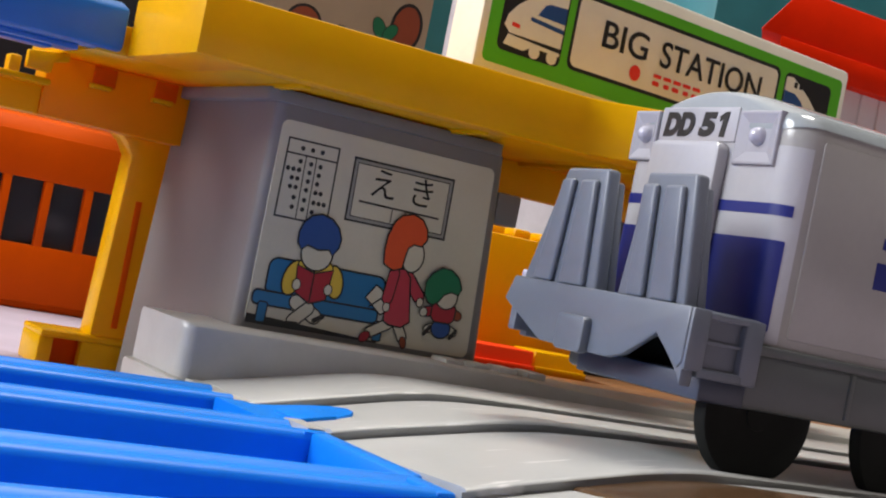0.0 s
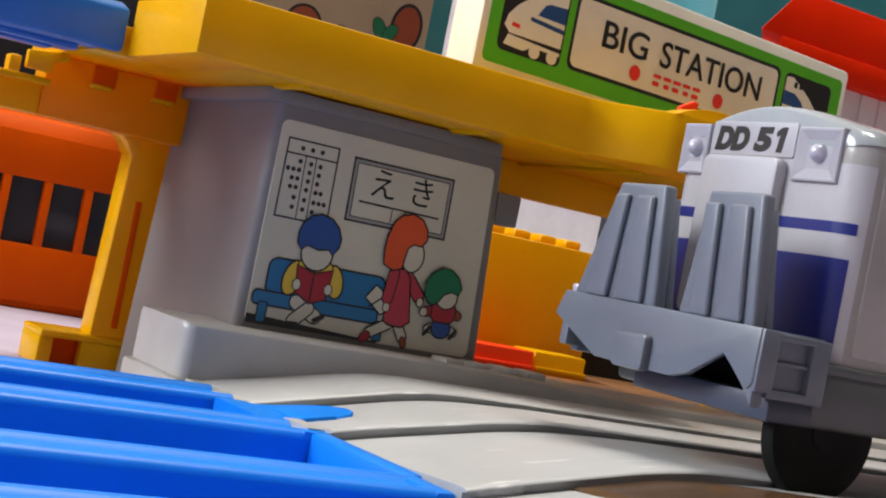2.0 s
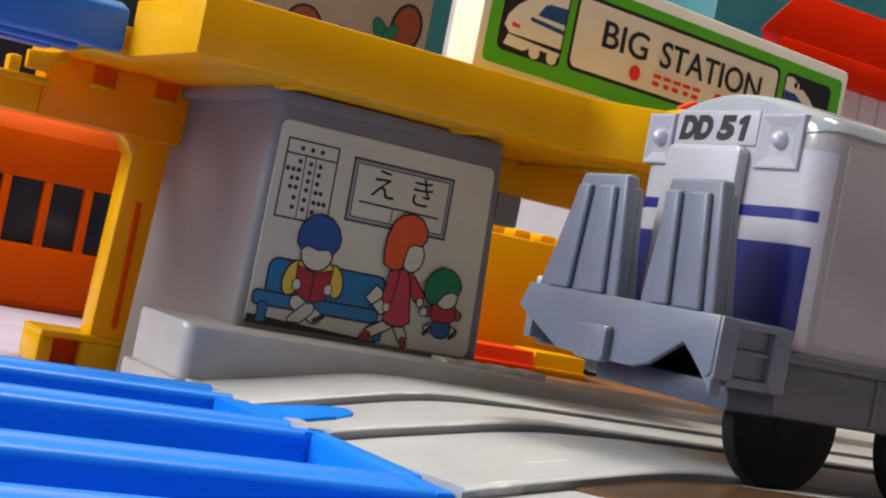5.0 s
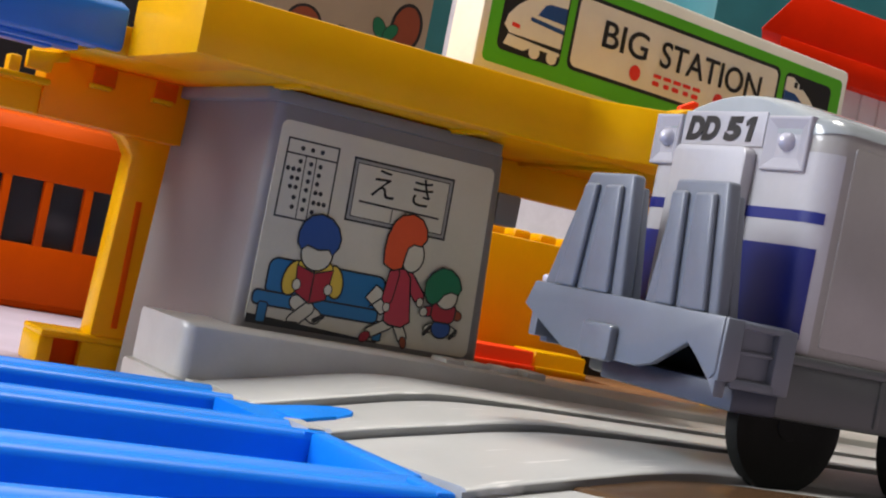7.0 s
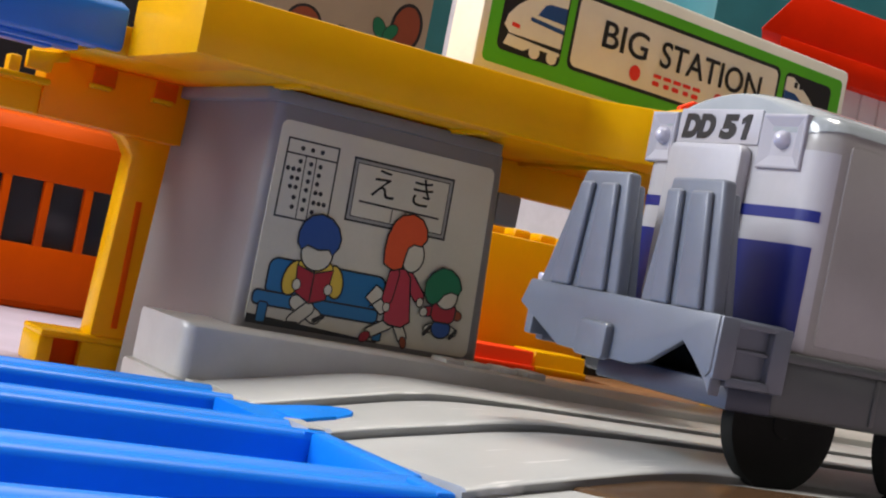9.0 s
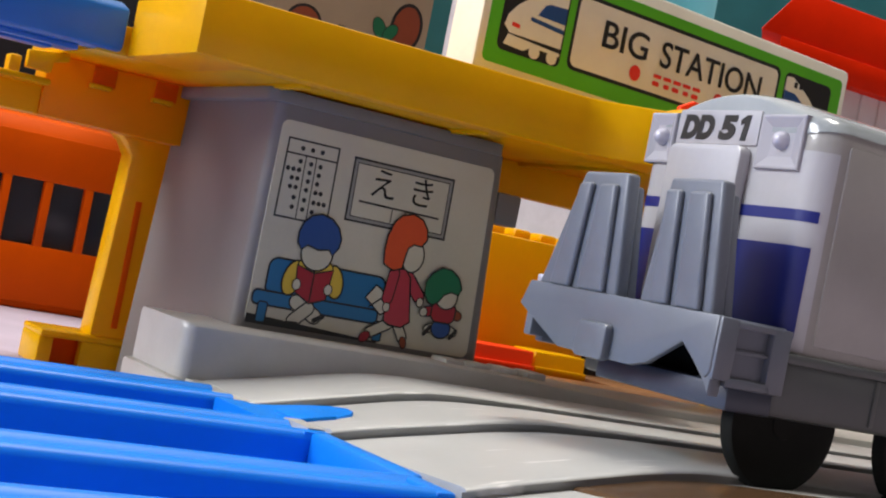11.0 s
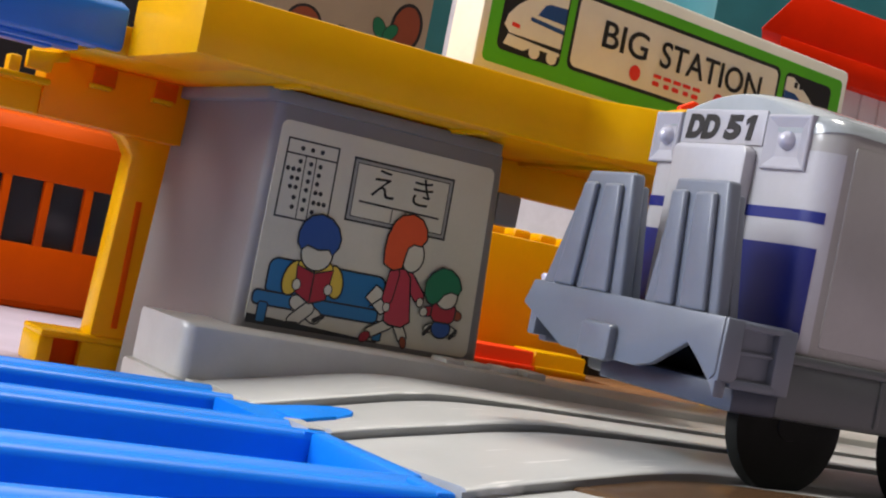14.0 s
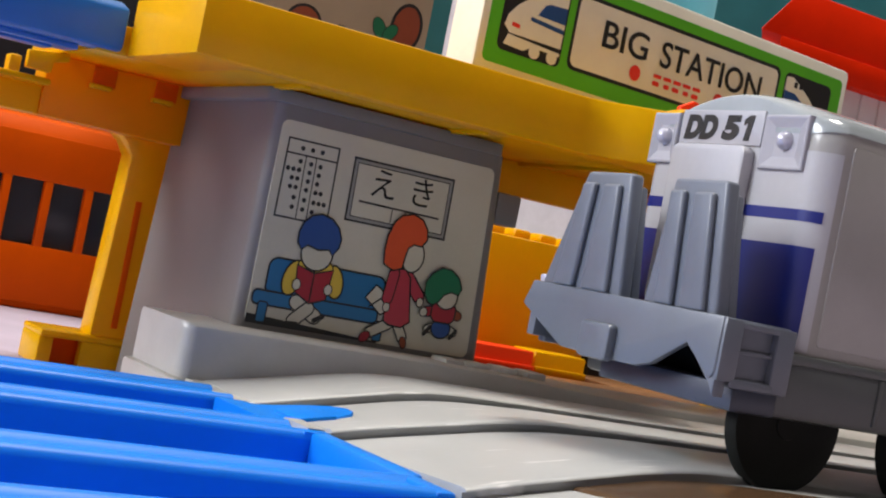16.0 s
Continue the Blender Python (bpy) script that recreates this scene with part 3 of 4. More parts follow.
def build_train():
    o = T0
    tr = thing("locomotive", "white and navy toy diesel locomotive with a grey snow apron", "toy train", o)
    X = 5.48
    rings = [body_ring(X + x, inset) for x, inset in corner_steps()] + [body_ring(X + 1.2, 0.0), body_ring(10.2, 0.0)]
    body = part("body", loft(rings, o), M_BODYSHADE, tr, "rounded plastic hood, the shade of its sides put into its grey")
    # roof skin, slightly proud
    rr = [[(x, y, z + 0.005) for x, y, z in body_ring(X + x - 0.006, inset - 0.008)[5:-5]] for x, inset in corner_steps()]
    rr += [[(x, y, z + 0.005) for x, y, z in body_ring(10.2, -0.008)[5:-5]]]
    part("roof", loft(rr, o), M_ROOF, tr, "blue-grey roof skin")
    # front prints and fittings
    part("front_panel", front_band(-0.06, 0.975, 72, 86, 0.003, o), M_WHITE, body, "white rounded front")
    part("brow", prism(rounded(5.775, 6.915, 0.9, 1.15, 0.05), X - 0.002, X + 0.05, "x", 0.012, o), M_WHITE, body)
    part("navy_band", front_band(0.0, 0.475, 50, 50, 0.006, o), M_NAVYPRINT, body, "navy lower front")
    part("navy_stripe", front_band(0.605, 0.665, 54, 54, 0.006, o), M_NAVYPRINT, body, "navy stripe")
    part("door_panel", prism(rounded(6.15, 6.765, 0.05, 0.975, 0.05), X - 0.085, X, "x", 0.018, o), M_WHITE, body, "white raised front door")
    lb = part("number_board", prism(rounded(6.115, 6.80, 0.985, 1.18, 0.012), X - 0.016, X, "x", 0.004, o), M_WHITE, body, "white number board")
    sh = Matrix.Identity(4)
    sh[0][1] = 0.16
    for word, y0, y1 in (("DD", 6.76, 6.475), ("5", 6.44, 6.29)):
        m = Matrix.Translation(L((X - 0.0195, (y0 + y1) / 2, 1.080), o)) @ Matrix.Rotation(radians(-90), 4, "Z") @ Matrix.Rotation(radians(90), 4, "X")
        text("lettering", word, 0.20, M_BLACK, lb, m @ sh, bold=0.013, fit=(y0 - y1 - 0.02, 0.142))
    one = [(6.255, 1.009), (6.212, 1.009), (6.19, 1.151), (6.225, 1.151), (6.27, 1.125), (6.265, 1.095), (6.237, 1.112)]
    part("lettering", prism(one, X - 0.0205, X - 0.015, "x", 0, o), M_BLACK, lb)
    for y0, y1 in ((5.765, 6.10), (6.82, 7.05)):
        cy, cz, w, h = (y0 + y1) / 2, 1.01, (y1 - y0) / 2, 0.148
        ring = lambda k, x, e=0.0: [(x, cy + (w * k - e) * a, cz + (h * k - e) * b) for a, b in ((-1, -1), (1, -1), (1, 1), (-1, 1))]
        hl = part("headlight", loft([ring(1.0, X + 0.03), ring(1.0, X - 0.020), ring(1.0, X - 0.026, 0.006), ring(1.0, X - 0.026, 0.016), ring(0.52, X - 0.004)], o), M_LAMP, body, "silver recessed square headlight")
        for f in hl.data.polygons:
            f.use_smooth = False
        dome = [[(X - 0.004 - 0.06 * math.sin(radians(a)), cy + 0.052 * math.cos(radians(a)) * math.cos(b), cz + 0.01 + 0.052 * math.cos(radians(a)) * math.sin(b))
                 for b in (2 * math.pi * i / 20 for i in range(20))] for a in (0, 20, 40, 60, 75, 88)]
        part("bulb", loft(dome, o), M_STEEL, hl, "silver domed bulb")
    # side panels with navy band further back
    for y0, y1 in ((5.592, 5.62), (7.08, 7.102)):
        part("side_panel", prism(rounded(X + 0.16, 10.1, -0.02, 1.03, 0.02), y0, y1, "y", 0.006, o), M_BODYSHADE, body, "side panel with its shade put into its grey")
        part("navy_band", box(X + 0.68, 10.0, y0 - 0.004, y1 + 0.004, 0.34, 0.485, 0.0, o), M_NAVYPRINT, body)
        part("navy_stripe", box(X + 0.70, 10.0, y0 - 0.004, y1 + 0.004, 0.56, 0.62, 0.0, o), M_NAVYPRINT, body)
    # chassis
    ch = part("chassis", box(5.40, 10.2, 5.56, 7.18, -0.413, -0.12, 0.03, o), M_FRAME, tr, "dark grey plastic chassis")
    part("running_board", box(5.44, 10.2, 5.55, 7.19, -0.13, -0.075, 0.02, o), M_FRAME, ch)
    part("axle_guard", box(6.1, 6.13, 5.545, 5.57, -0.38, -0.13, 0.005, o), M_FRAME, ch)
    # snow apron with its folded sides
    A = 4.96
    outline = [(7.24, 0.045), (7.31, -0.10), (6.87, -0.296), (6.62, -0.30), (6.20, -0.302), (6.06, -0.268), (5.81, -0.12), (5.60, -0.275), (5.562, -0.24), (5.562, 0.045)]
    ap = part("apron", prism(outline, A, A + 0.05, "x", 0.012, o), M_CHASSIS, tr, "blue-grey plastic snow apron")
    part("ledge", box(A + 0.02, 5.46, 5.60, 7.22, 0.0, 0.043, 0.012, o), M_CHASSIS, ap)
    part("coupler", prism(rounded(6.37, 6.64, -0.315, -0.115, 0.03), A - 0.055, A + 0.01, "x", 0.018, o), M_CHASSIS, ap, "raised square coupler boss")
    part("under_tray", box(A + 0.15, 5.42, 5.57, 6.66, -0.415, -0.285, 0.014, o), M_TRAYSHADE, ap, "blue-grey tray, the apron's shade put into its colour")
    # black sheet put in for the shade of the open hollow
    part("hollow_shade_sheet", box(A + 0.40, A + 0.44, 5.62, 6.62, -0.29, -0.02, 0.0, o), M_RUBBERSHADE, ap)
    part("leg", prism([(5.815, -0.115), (5.60, -0.30), (5.56, -0.36), (5.56, -0.20), (5.70, 0.0)], A + 0.01, A + 0.09, "x", 0.012, o), M_CHASSIS, ap)
    for y in (5.545, 7.16):
        for a in ((A + 0.01, A + 0.13, 0.043, -0.272), (5.325, 5.45, 0.035, -0.30), (A + 0.1, 5.36, 0.035, 0.0), (A + 0.1, 5.36, -0.25, -0.30)):
            part("step_bar", box(a[0], a[1], y, y + 0.07, min(a[2:]), max(a[2:]), 0.01, o), M_CHASSIS, ap)
        part("step_ledge", box(A + 0.1, 5.36, y + 0.02, y + 0.05, -0.125, -0.105, 0.004, o), M_CHASSIS, ap)
        part("step_back", box(A + 0.1, 5.36, y + 0.045, y + 0.052, -0.27, 0.0, 0, o), M_CHASSIS, ap)
    # the two ribbed screens
    for b0, b1, t0, t1 in ((7.21, 6.46, 6.96, 6.55), (6.26, 5.665, 6.185, 5.765)):
        sc = part("screen", prism([(b0, 0.03), (b1, 0.03), (t1, 0.72), (t0, 0.715)], 4.995, 5.085, "x", 0.022, o, 3), M_CHASSIS, tr, "grey ribbed plastic railing screen")
        for u0, u1, v0, v1 in ((0.20, 0.45, 0.04, 0.32), (0.56, 0.88, 0.50, 0.86)):
            q = [(b0 + (b1 - b0) * u0, 0.045), (b0 + (b1 - b0) * u1, 0.045), (t0 + (t1 - t0) * v1, 0.65), (t0 + (t1 - t0) * v0, 0.645)]
            part("rib", prism(q, 4.958, 5.0, "x", 0.02, o, 3), M_CHASSIS, sc)
        part("backing", prism([(b0 - 0.12, 0.03), (b1, 0.03), (t1 + 0.02, 0.66), (t0 - 0.10, 0.66)], 5.08, 5.14, "x", 0.015, o), M_CHASSIS, sc)
    part("coupling_hook", box(5.0, 5.04, 7.19, 7.24, 0.04, 0.09, 0.012, o), M_STEEL, tr)
    # wheels, each on its own hub
    for x, sides in ((5.57, (5.60,)), (6.71, (5.60,)), (8.6, (5.75, 6.98)), (9.6, (5.75, 6.98))):
        for y0 in sides:
            R = 0.41 if x == 6.71 else 0.366
            prof = [(0.06, 0.012), (R * 0.62, 0.008), (R * 0.66, 0.002), (R - 0.05, 0.0), (R - 0.008, 0.008), (R, 0.03), (R, 0.085), (R - 0.01, 0.095), (0.06, 0.10)]
            c = (x, y0, T0[2] + 0.33)
            w = part("wheel", lathe(prof, 44, c, c), M_RUBBERSHADE, tr, "black rubber-tyred wheel")
            w.location = L(c, T0)
            part("rim", lathe([(0.02, 0.004), (0.08, 0.004), (0.085, 0.012), (0.085, 0.03), (0.02, 0.05)], 32, c, c), M_RUBBERSHADE, w, "dark plastic wheel hub")
            WHEELS.append((w, w.location.copy()))
    return tr


# ---- far side of the station and the things behind it ----
FAR = 1.27


def build_far_carriage():
    o = (1.5, 13.6, TABLE)
    c = thing("orange_carriage", "bright orange plastic toy carriage with dark windows", "toy train", [FAR * v for v in o])
    Y = 13.0
    # side wall with window openings, built from strips
    part("lower_side", box(-6, 4.46, Y, Y + 0.12, -1.0, -0.50, 0.012, o), M_ORANGE, c)
    part("upper_side", box(-6, 4.46, Y, Y + 0.12, 0.07, 0.47, 0.012, o), M_ORANGE, c)
    x = 4.46
    for i in range(14):
        part("pillar", box(x - 0.075, x, Y + 0.004, Y + 0.115, -0.52, 0.09, 0.008, o), M_ORANGE, c)
        part("pane", box(x - 0.38, x - 0.05, Y + 0.07, Y + 0.08, -0.51, 0.08, 0, o), M_GLASS, c, "dark glossy window")
        x -= 0.365
    part("roof", prism([(Y, 0.46), (Y + 0.12, 0.60), (Y + 0.5, 0.66), (Y + 1.0, 0.66), (Y + 1.38, 0.60), (Y + 1.5, 0.46)], -6, 4.46, "x", 0.03, o), M_ORANGE, c, "orange curved roof")
    part("far_side", box(-6, 4.46, Y + 1.38, Y + 1.5, -1.0, 0.47, 0.012, o), M_ORANGE, c)
    part("floor", box(-6, 4.46, Y + 0.11, Y + 1.39, -1.0, -0.9, 0, o), M_ORANGE, c)
    part("end_wall", box(4.34, 4.46, Y + 0.11, Y + 1.39, -0.95, 0.5, 0.01, o), M_ORANGE, c)
    part("skirt", box(-5.9, 4.3, Y + 0.05, Y + 1.45, -1.06, -0.99, 0.01, o), M_ORANGE, c)
    # drawn at a smaller size, then brought to full size
    for ob in c.children:
        ob.data.transform(Matrix.Scale(FAR, 4))


def build_canopy_support():
    o = (3.9, 11.7, TABLE)
    s = thing("canopy_support", "yellow plastic support post with a hollow foot", "toy post", o)
    Y = 11.5
    prof = [(3.81, -1.065), (4.14, -1.065), (4.17, 0.30), (4.20, 0.45), (4.30, 0.56), (3.72, 0.56), (3.80, 0.50), (3.86, 0.40)]
    part("post", prism(prof, Y, Y + 0.28, "y", 0.02, o), M_YELLOW, s)
    part("web", box(3.97, 4.02, Y - 0.012, Y + 0.02, -0.98, 0.05, 0.004, o), M_ORANGE, s, "orange slot in the post")
    for a in ((3.42, 4.2, Y - 0.02, Y + 0.5, -1.12, -1.06), (3.42, 3.54, Y, Y + 0.5, TABLE, -1.11), (3.76, 4.2, Y, Y + 0.1, TABLE, -1.11)):
        part("foot", box(*a, 0.02, o), M_YELLOW, s)
    part("foot_back", box(3.5, 3.8, Y + 0.16, Y + 0.24, TABLE, -1.11, 0.01, o), M_ORANGE, s)
    part("head_beam", box(0.8, 2.93, 11.0, 11.3, 0.53, 0.80, 0.02, o), M_YELLOW, s, "yellow ledge beam")
    part("head_wall", box(2.931, 4.4, 11.0, 11.3, 0.53, 0.992, 0.015, o), M_YELLOWSHADE, s)
    part("rail_lip", box(0.8, 2.93, 10.80, 11.02, 0.74, 0.79, 0.015, o), M_YELLOW, s)
    part("peg", box(2.61, 2.70, 10.82, 10.95, 0.78, 0.91, 0.02, o), M_YELLOW, s)
    part("tab", prism([(2.727, 0.965), (3.025, 1.0), (3.027, 0.933), (2.917, 0.914), (2.913, 0.83), (2.726, 0.835)], 10.78, 10.86, "y", 0.012, o), M_YELLOW, s)
    # orange patches put in for a red-orange glow above the lips
    for x, z in ((3.28, 0.84), (3.77, 0.84)):
        part("slot", box(x, x + 0.18, 10.985, 11.02, z, z + 0.14, 0.008, o), M_ORANGE, s, "orange patch standing in for a red-orange glow")
        part("slot_lip", box(x - 0.02, x + 0.14, 10.93, 11.01, z - 0.03, z + 0.005, 0.008, o), M_YELLOW, s)
    part("gusset", box(3.2, 4.3, 11.25, 12.0, 0.60, 0.72, 0.01, o), M_YELLOWSHADE, s)


def build_blue_viaduct():
    o = (0.5, 10.5, 0.9)
    v = thing("raised_track", "dark blue plastic raised track beside the roof", "toy track", o)
    part("side", prism([(9.9, 1.02), (9.9, 1.31), (10.05, 1.36), (10.7, 1.36), (10.7, 1.06), (10.0, 1.0)], 0.8, 3.12, "x", 0.03, o), M_NAVY, v)
    part("flange", box(0.8, 2.85, 10.02, 10.3, 0.965, 1.01, 0.01, o), M_NAVY, v)
    part("flange", box(0.8, 2.70, 10.12, 10.3, 0.945, 0.97, 0.01, o), M_NAVY, v)


def build_blocks():
    yb = thing("yellow_block_wall", "yellow plastic block wall with a studded top", "toy block", (8.3, 12.5, TABLE))
    o = (8.3, 12.5, TABLE)
    part("block", box(7.6, 8.97, 12.0, 13.3, TABLE, 0.44, 0.02, o), M_YELLOW, yb)
    for i in range(4):
        for j in range(3):
            part("stud", box(7.72 + 0.31 * i, 7.92 + 0.31 * i, 12.2 + 0.36 * j, 12.42 + 0.36 * j, 0.43, 0.53, 0.03, o), M_YELLOW, yb)
    for name, label, m, a in (("red_block", "red-orange plastic block lying behind the kerb", M_RED, (7.2, 7.98, 11.4, 11.8, TABLE, -0.59)),
                              ("amber_block", "amber plastic block lying behind the kerb", M_YELLOW, (8.03, 8.62, 11.45, 11.85, TABLE, -0.58))):
        t = thing(name, label, "toy block", (a[0], a[2], TABLE))
        part("block", box(*a, 0.02, (a[0], a[2], TABLE)), m, t)
        part("lip", box(a[0], a[1], a[2] - 0.04, a[2] + 0.01, -0.78, -0.72, 0.01, (a[0], a[2], TABLE)), m, t)
    w = thing("wooden_board", "brown varnished wooden board behind the platform", "board", (9, 10.5, TABLE))
    part("plank", box(6.3, 16, 9.82, 11.3, TABLE, -0.78, 0.02, (9, 10.5, TABLE)), M_WOOD, w)
    part("plank", box(9.05, 17, 11.31, 16, TABLE, -0.79, 0.02, (9, 10.5, TABLE)), M_WOOD, w)
    d = thing("dark_post", "dark brown post beside the block wall", "post", (9.6, 12.6, -0.79))
    part("shaft", box(9.45, 10.6, 12.5, 12.8, -0.79, 1.0, 0.02, (9.6, 12.6, -0.79)), M_DARK, d)


def build_poster_box():
    o = (6.5, 16.5, TABLE)
    b = thing("picture_box", "cream toy box printed with russet cartoon shapes", "toy box", o)
    part("carton", box(5.9, 8.98, 16.0, 18.0, TABLE, 4.6, 0.03, o), M_TEAL, b, "teal cardboard carton")
    sh = part("printed_front", prism(rounded(6.0, 8.70, TABLE + 0.3, 4.4, 0.1), 15.985, 16.01, "y", 0, o), M_POSTER, b, "cream printed front")
    p = Print(sh, 15.985, o)
    p.add("printed_oval", oval(7.06, 2.50, 0.20, 0.18, 24, 20), M_BROWNRED, 0.035)
    p.add("printed_oval", oval(8.40, 2.76, 0.18, 0.27, 24, -8), M_BROWNRED, 0.04)
    p.add("printed_leaf", oval(8.05, 2.67, 0.08, 0.14, 16, 30), M_DKGREEN, 0.01)
    p.add("printed_leaf", oval(8.20, 2.66, 0.07, 0.12, 16, -40), M_DKGREEN, 0.01)
    p.add("printed_leaf", oval(7.55, 2.48, 0.10, 0.10, 16), M_DKGREEN, 0.01)
    p.add("printed_cloud", oval(7.75, 3.13, 0.3, 0.10, 20), M_TEAL)
    t = thing("teal_box", "dark teal cardboard box standing at the back", "box", (14, 20, TABLE))
    part("carton", box(16.3, 21, 20, 22, TABLE, 8.0, 0.05, (14, 20, TABLE)), M_TEAL, t)
    d = thing("dark_box", "black storage box with a red edge behind the tracks", "box", (2, 21, TABLE))
    part("carton", box(-6, 7.43, 20.6, 22.9, TABLE, 5.33, 0.05, (2, 21, TABLE)), M_DARK, d)
    for x in (5.6, 6.6):
        part("edge_strip", box(x, x + 0.5, 20.52, 20.64, 2.8, 3.2, 0.02, (2, 21, TABLE)), M_BROWNRED, d)


def build_house():
    o = (15, 15.5, TABLE)
    h = thing("toy_house", "toy house with red-orange roof and white siding", "toy house", o)
    x = 12.9

    def slanted(pts, y0, y1, bevel):
        """An outline drawn out from y0 to y1, its near end cut off at a slant."""
        return loft([[(px, y0, pz) for px, pz in pts], [(px + 0.95 * (y1 - y0) if px < 14 else px, y1, pz) for px, pz in pts]], o, bevel)

    def block(x0, x1, z0, z1):
        return [(x0, z0), (x1, z0), (x1, z1), (x0, z1)]

    part("wall", slanted(block(12.9, 18.5, TABLE, 3.35), 14.25, 17.2, 0.02), M_WALL, h, "white sided walls")
    for i in range(16):
        part("board", box(x + 0.02, x + 0.31, 14.22, 14.26, 0.0, 3.34, 0.012, o), M_WALL, h)
        x += 0.34
    part("eave", slanted(block(12.5, 19, 3.31, 3.66), 14.0, 17.5, 0.03), M_ROOFRED, h, "glossy red-orange roof fascia")
    part("roof", slanted([(12.2, 3.66), (12.75, 4.3), (18.6, 4.3), (19, 3.66)], 14.05, 17.4, 0.03), M_ROOFRED, h, "orange roof top")


def build_roof_details():
    o = (5.0, 9.5, 0.99)
    r = bpy.data.objects["station_roof"]
    n = 14
    hump = [(6.53, 1.38)] + [(6.55 + 0.74 * i / n, 1.39 + 0.085 * math.sin(math.pi * i / n) ** 0.8) for i in range(n + 1)] + [(7.31, 1.38)]
    part("hump", prism(hump, 8.205, 8.40, "y", 0.012, o), M_YELLOW, r)
    part("red_tab", prism([(6.74, 1.38), (6.84, 1.38), (6.92, 1.535), (6.87, 1.545), (6.75, 1.48)], 8.45, 8.5, "y", 0.01, o), M_RED, r, "small red tab")
    part("inner_wall", box(5.9, 9.4, 10.5, 10.65, 0.72, 1.0, 0.01, o), M_YELLOW, r)
    for x in (4.0, 5.4, 6.8, 8.2):
        part("under_rib", box(x, x + 0.06, 8.86, 10.5, 0.97, 1.06, 0.008, o), M_YELLOW, r)
    # posts that carry the roof at the far end
    part("rear_post", box(9.25, 9.5, 10.3, 10.48, TABLE, 1.06, 0.02, o), M_YELLOW, r)


build_sticker(BLD, BO)
build_sign()
build_roof_details()
build_far_carriage()
build_canopy_support()
build_blue_viaduct()
build_blocks()
build_poster_box()
build_house()
LOCO = build_train()


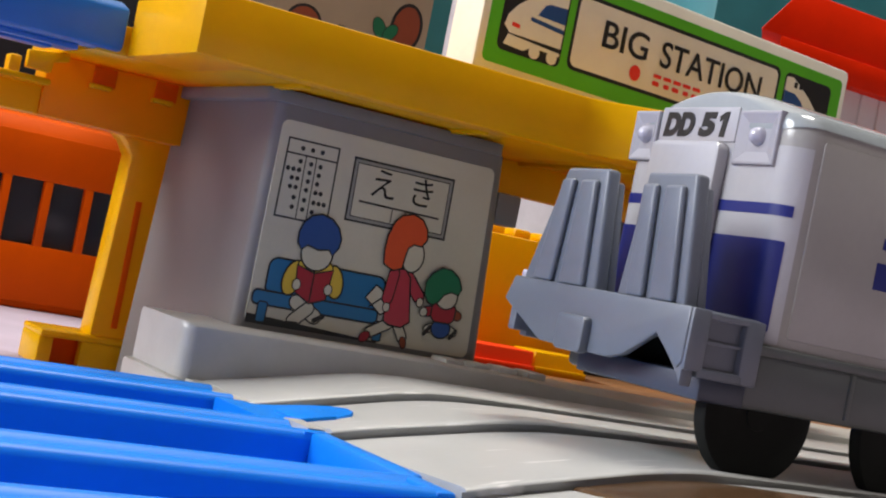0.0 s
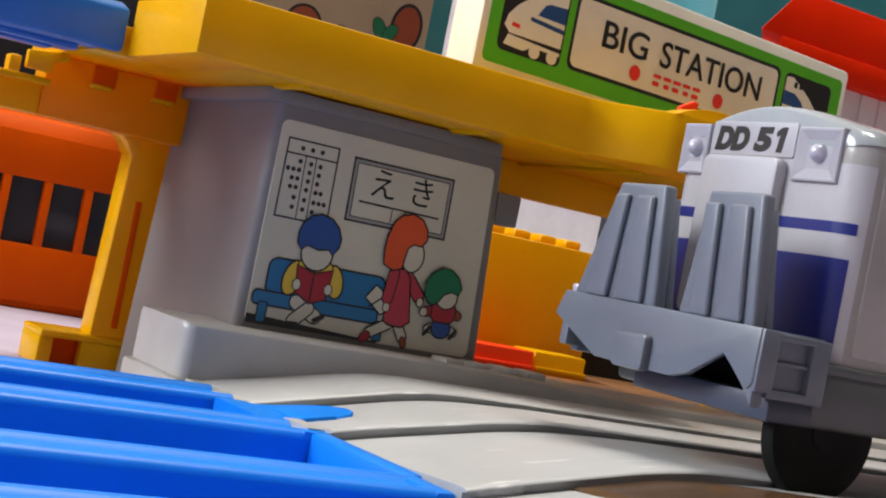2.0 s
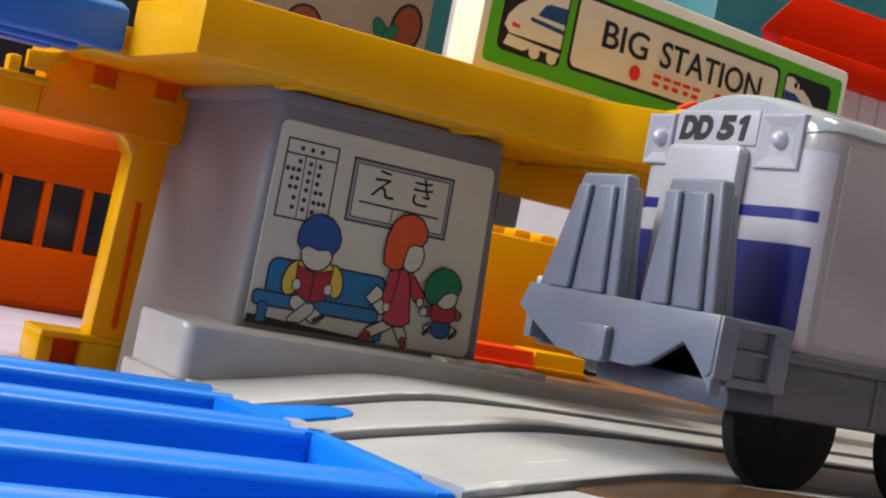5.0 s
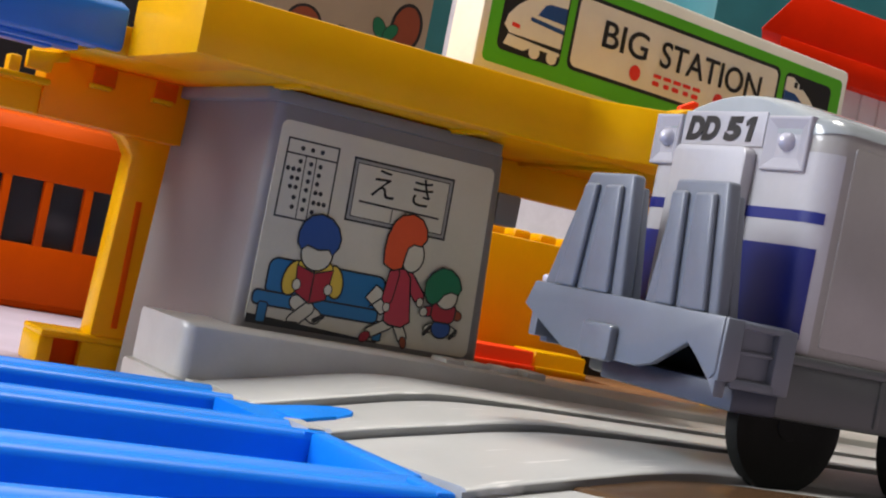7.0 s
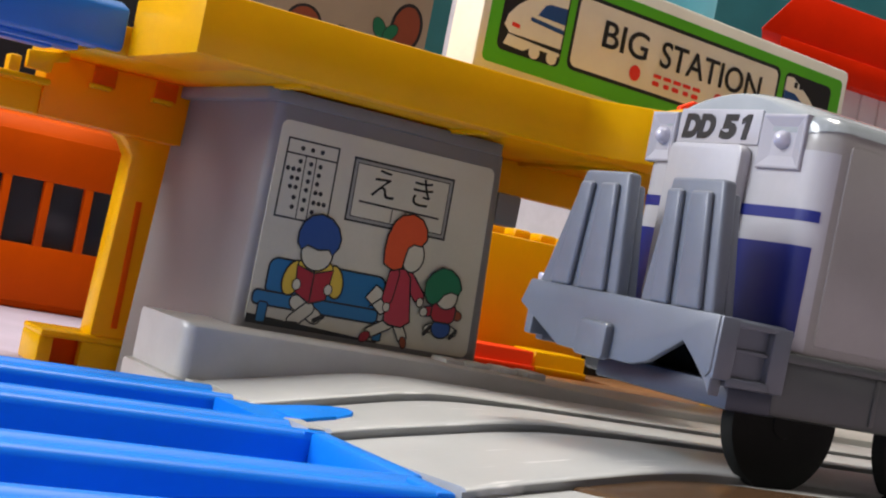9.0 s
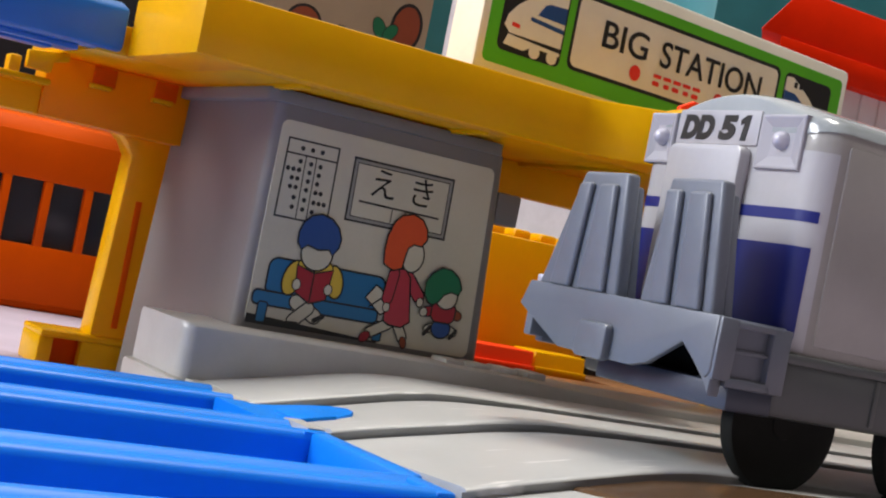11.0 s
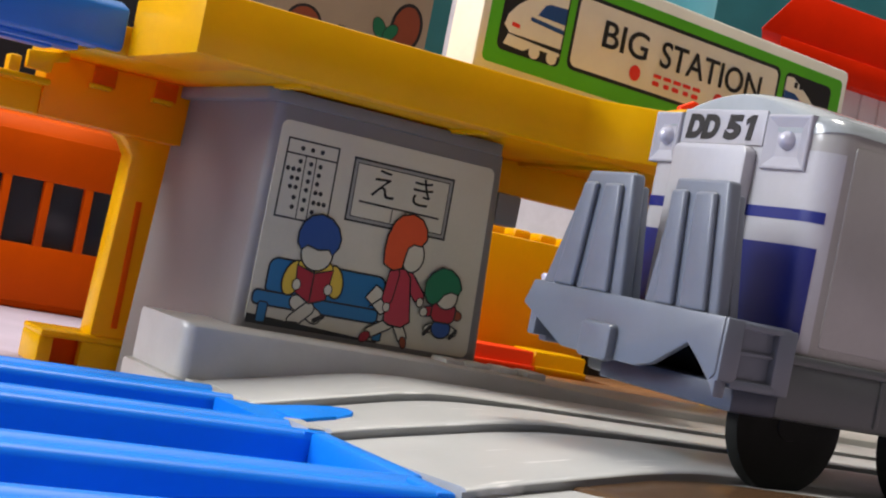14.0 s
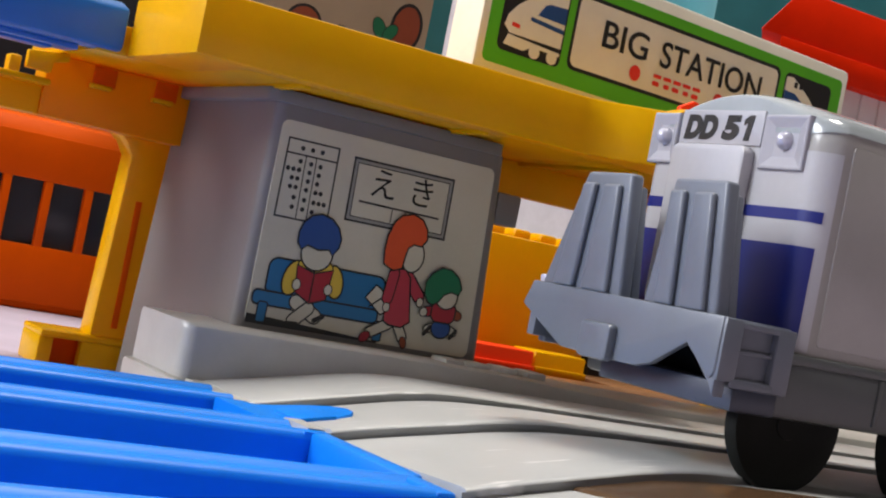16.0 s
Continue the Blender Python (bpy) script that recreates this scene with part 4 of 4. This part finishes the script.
# ---- motion: seconds; shift x, y, z in U; turn about x, y, z in degrees ----
def motions():
    rows = [
        (0, -0.062, 0.139, 0.006, -0.37, 0.60, -1.72),
        (0.5, -0.018, 0.169, 0.005, -0.52, 0.43, -1.95),
        (0.6, -0.014, 0.150, -0.007, -0.52, 0.09, -1.78),
        (0.7, 0.174, 0.131, -0.039, -0.52, -0.24, -1.61),
        (0.8, 0.419, 0.112, -0.089, -0.52, -0.57, -1.44),
        (0.9, 0.535, 0.094, -0.101, -0.53, -0.90, -1.27),
        (1, 0.520, 0.075, -0.100, -0.53, -1.23, -1.09),
        (1.1, 0.408, 0.056, -0.100, -0.37, -1.03, -0.78),
        (1.2, 0.269, 0.037, -0.111, -0.22, -0.84, -0.47),
        (1.3, 0.146, 0.018, -0.024, -0.06, -0.64, -0.16),
        (1.4, 0.216, -0.001, -0.002, 0.10, -0.44, 0.15),
        (1.5, 0.166, -0.020, -0.009, 0.25, -0.25, 0.46),
        (1.6, 0.206, -0.022, -0.020, 0.22, -0.23, 0.43),
        (1.7, 0.157, -0.025, -0.006, 0.18, -0.21, 0.39),
        (1.8, 0.090, -0.027, -0.057, 0.14, -0.20, 0.35),
        (1.9, 0.225, -0.030, -0.028, 0.10, -0.18, 0.32),
        (2, 0.222, -0.032, -0.018, 0.06, -0.16, 0.28),
        (2.1, 0.137, -0.027, -0.030, 0.06, -0.19, 0.17),
        (2.2, 0.207, -0.022, -0.029, 0.06, -0.22, 0.07),
        (2.3, 0.222, -0.017, -0.036, 0.06, -0.25, -0.04),
        (2.4, 0.120, -0.012, -0.027, 0.06, -0.27, -0.14),
        (2.5, 0.197, -0.007, -0.019, 0.06, -0.30, -0.25),
        (2.6, 0.201, -0.001, -0.041, 0.01, -0.32, -0.17),
        (2.7, 0.121, 0.005, -0.028, -0.04, -0.33, -0.08),
        (2.8, 0.191, 0.010, -0.033, -0.09, -0.34, 0.00),
        (2.9, 0.249, 0.016, -0.024, -0.14, -0.36, 0.08),
        (3, 0.202, 0.022, -0.029, -0.19, -0.37, 0.17),
        (3.1, 0.224, 0.029, -0.019, -0.17, -0.22, -0.16),
        (3.2, 0.310, 0.037, -0.026, -0.15, -0.08, -0.49),
        (3.3, 0.014, 0.045, -0.021, -0.12, 0.07, -0.82),
        (3.4, -0.049, 0.053, -0.010, -0.10, 0.22, -1.14),
        (3.5, -0.050, 0.061, -0.002, -0.08, 0.37, -1.47),
        (4, -0.037, -0.014, -0.007, -0.92, -0.16, -0.27),
        (6.5, -0.009, 0.001, -0.004, 0.04, 0.21, 0.06),
        (7, 0.006, -0.003, -0.003, -0.02, 0.26, -0.21),
        (7.5, -0.018, -0.001, -0.000, 0.07, 0.25, -0.36),
        (8, -0.010, 0.020, 0.011, 0.17, 0.06, -0.39),
        (8.5, -0.031, -0.034, -0.002, -1.11, -0.23, -0.21),
        (9, -0.018, 0.010, 0.003, 0.09, 0.20, -0.11),
        (11.5, -0.021, 0.005, -0.004, -0.13, 0.16, -0.22),
        (12, 0.011, 0.007, -0.004, -0.07, 0.18, -0.25),
        (12.5, -0.010, 0.014, 0.007, 0.27, 0.49, -0.67),
        (13, 0.002, 0.017, 0.021, 0.10, 0.31, -0.17),
        (13.5, -0.024, -0.022, -0.003, -0.92, -0.25, -0.08),
        (14, -0.016, -0.022, 0.001, 0.22, 0.14, -0.02),
        (14.5, -0.009, -0.017, 0.000, 0.25, 0.02, 0.00),
        (15, -0.008, -0.012, -0.002, 0.03, 0.03, 0.10),
        (15.5, -0.015, -0.029, -0.003, 0.21, 0.11, 0.10),
        (16, 0.000, -0.000, 0.000, -0.00, -0.00, -0.00),
    ]
    path, spin = [], []
    for t, dx, dy, dz, rx, ry, rz in rows:
        path.append((t, Matrix.Translation(V(T0[0] + dx, T0[1] + dy, T0[2] + dz)) @ pose(0, 0, 0, rx, ry, rz)))
        spin.append((t, math.degrees(-dx / 0.355)))
    walk(LOCO, path)
    for w, at in WHEELS:
        walk(w, [(t, Matrix.Translation(at) @ pose(0, 0, 0, 0, -a, 0)) for t, a in spin])


motions()
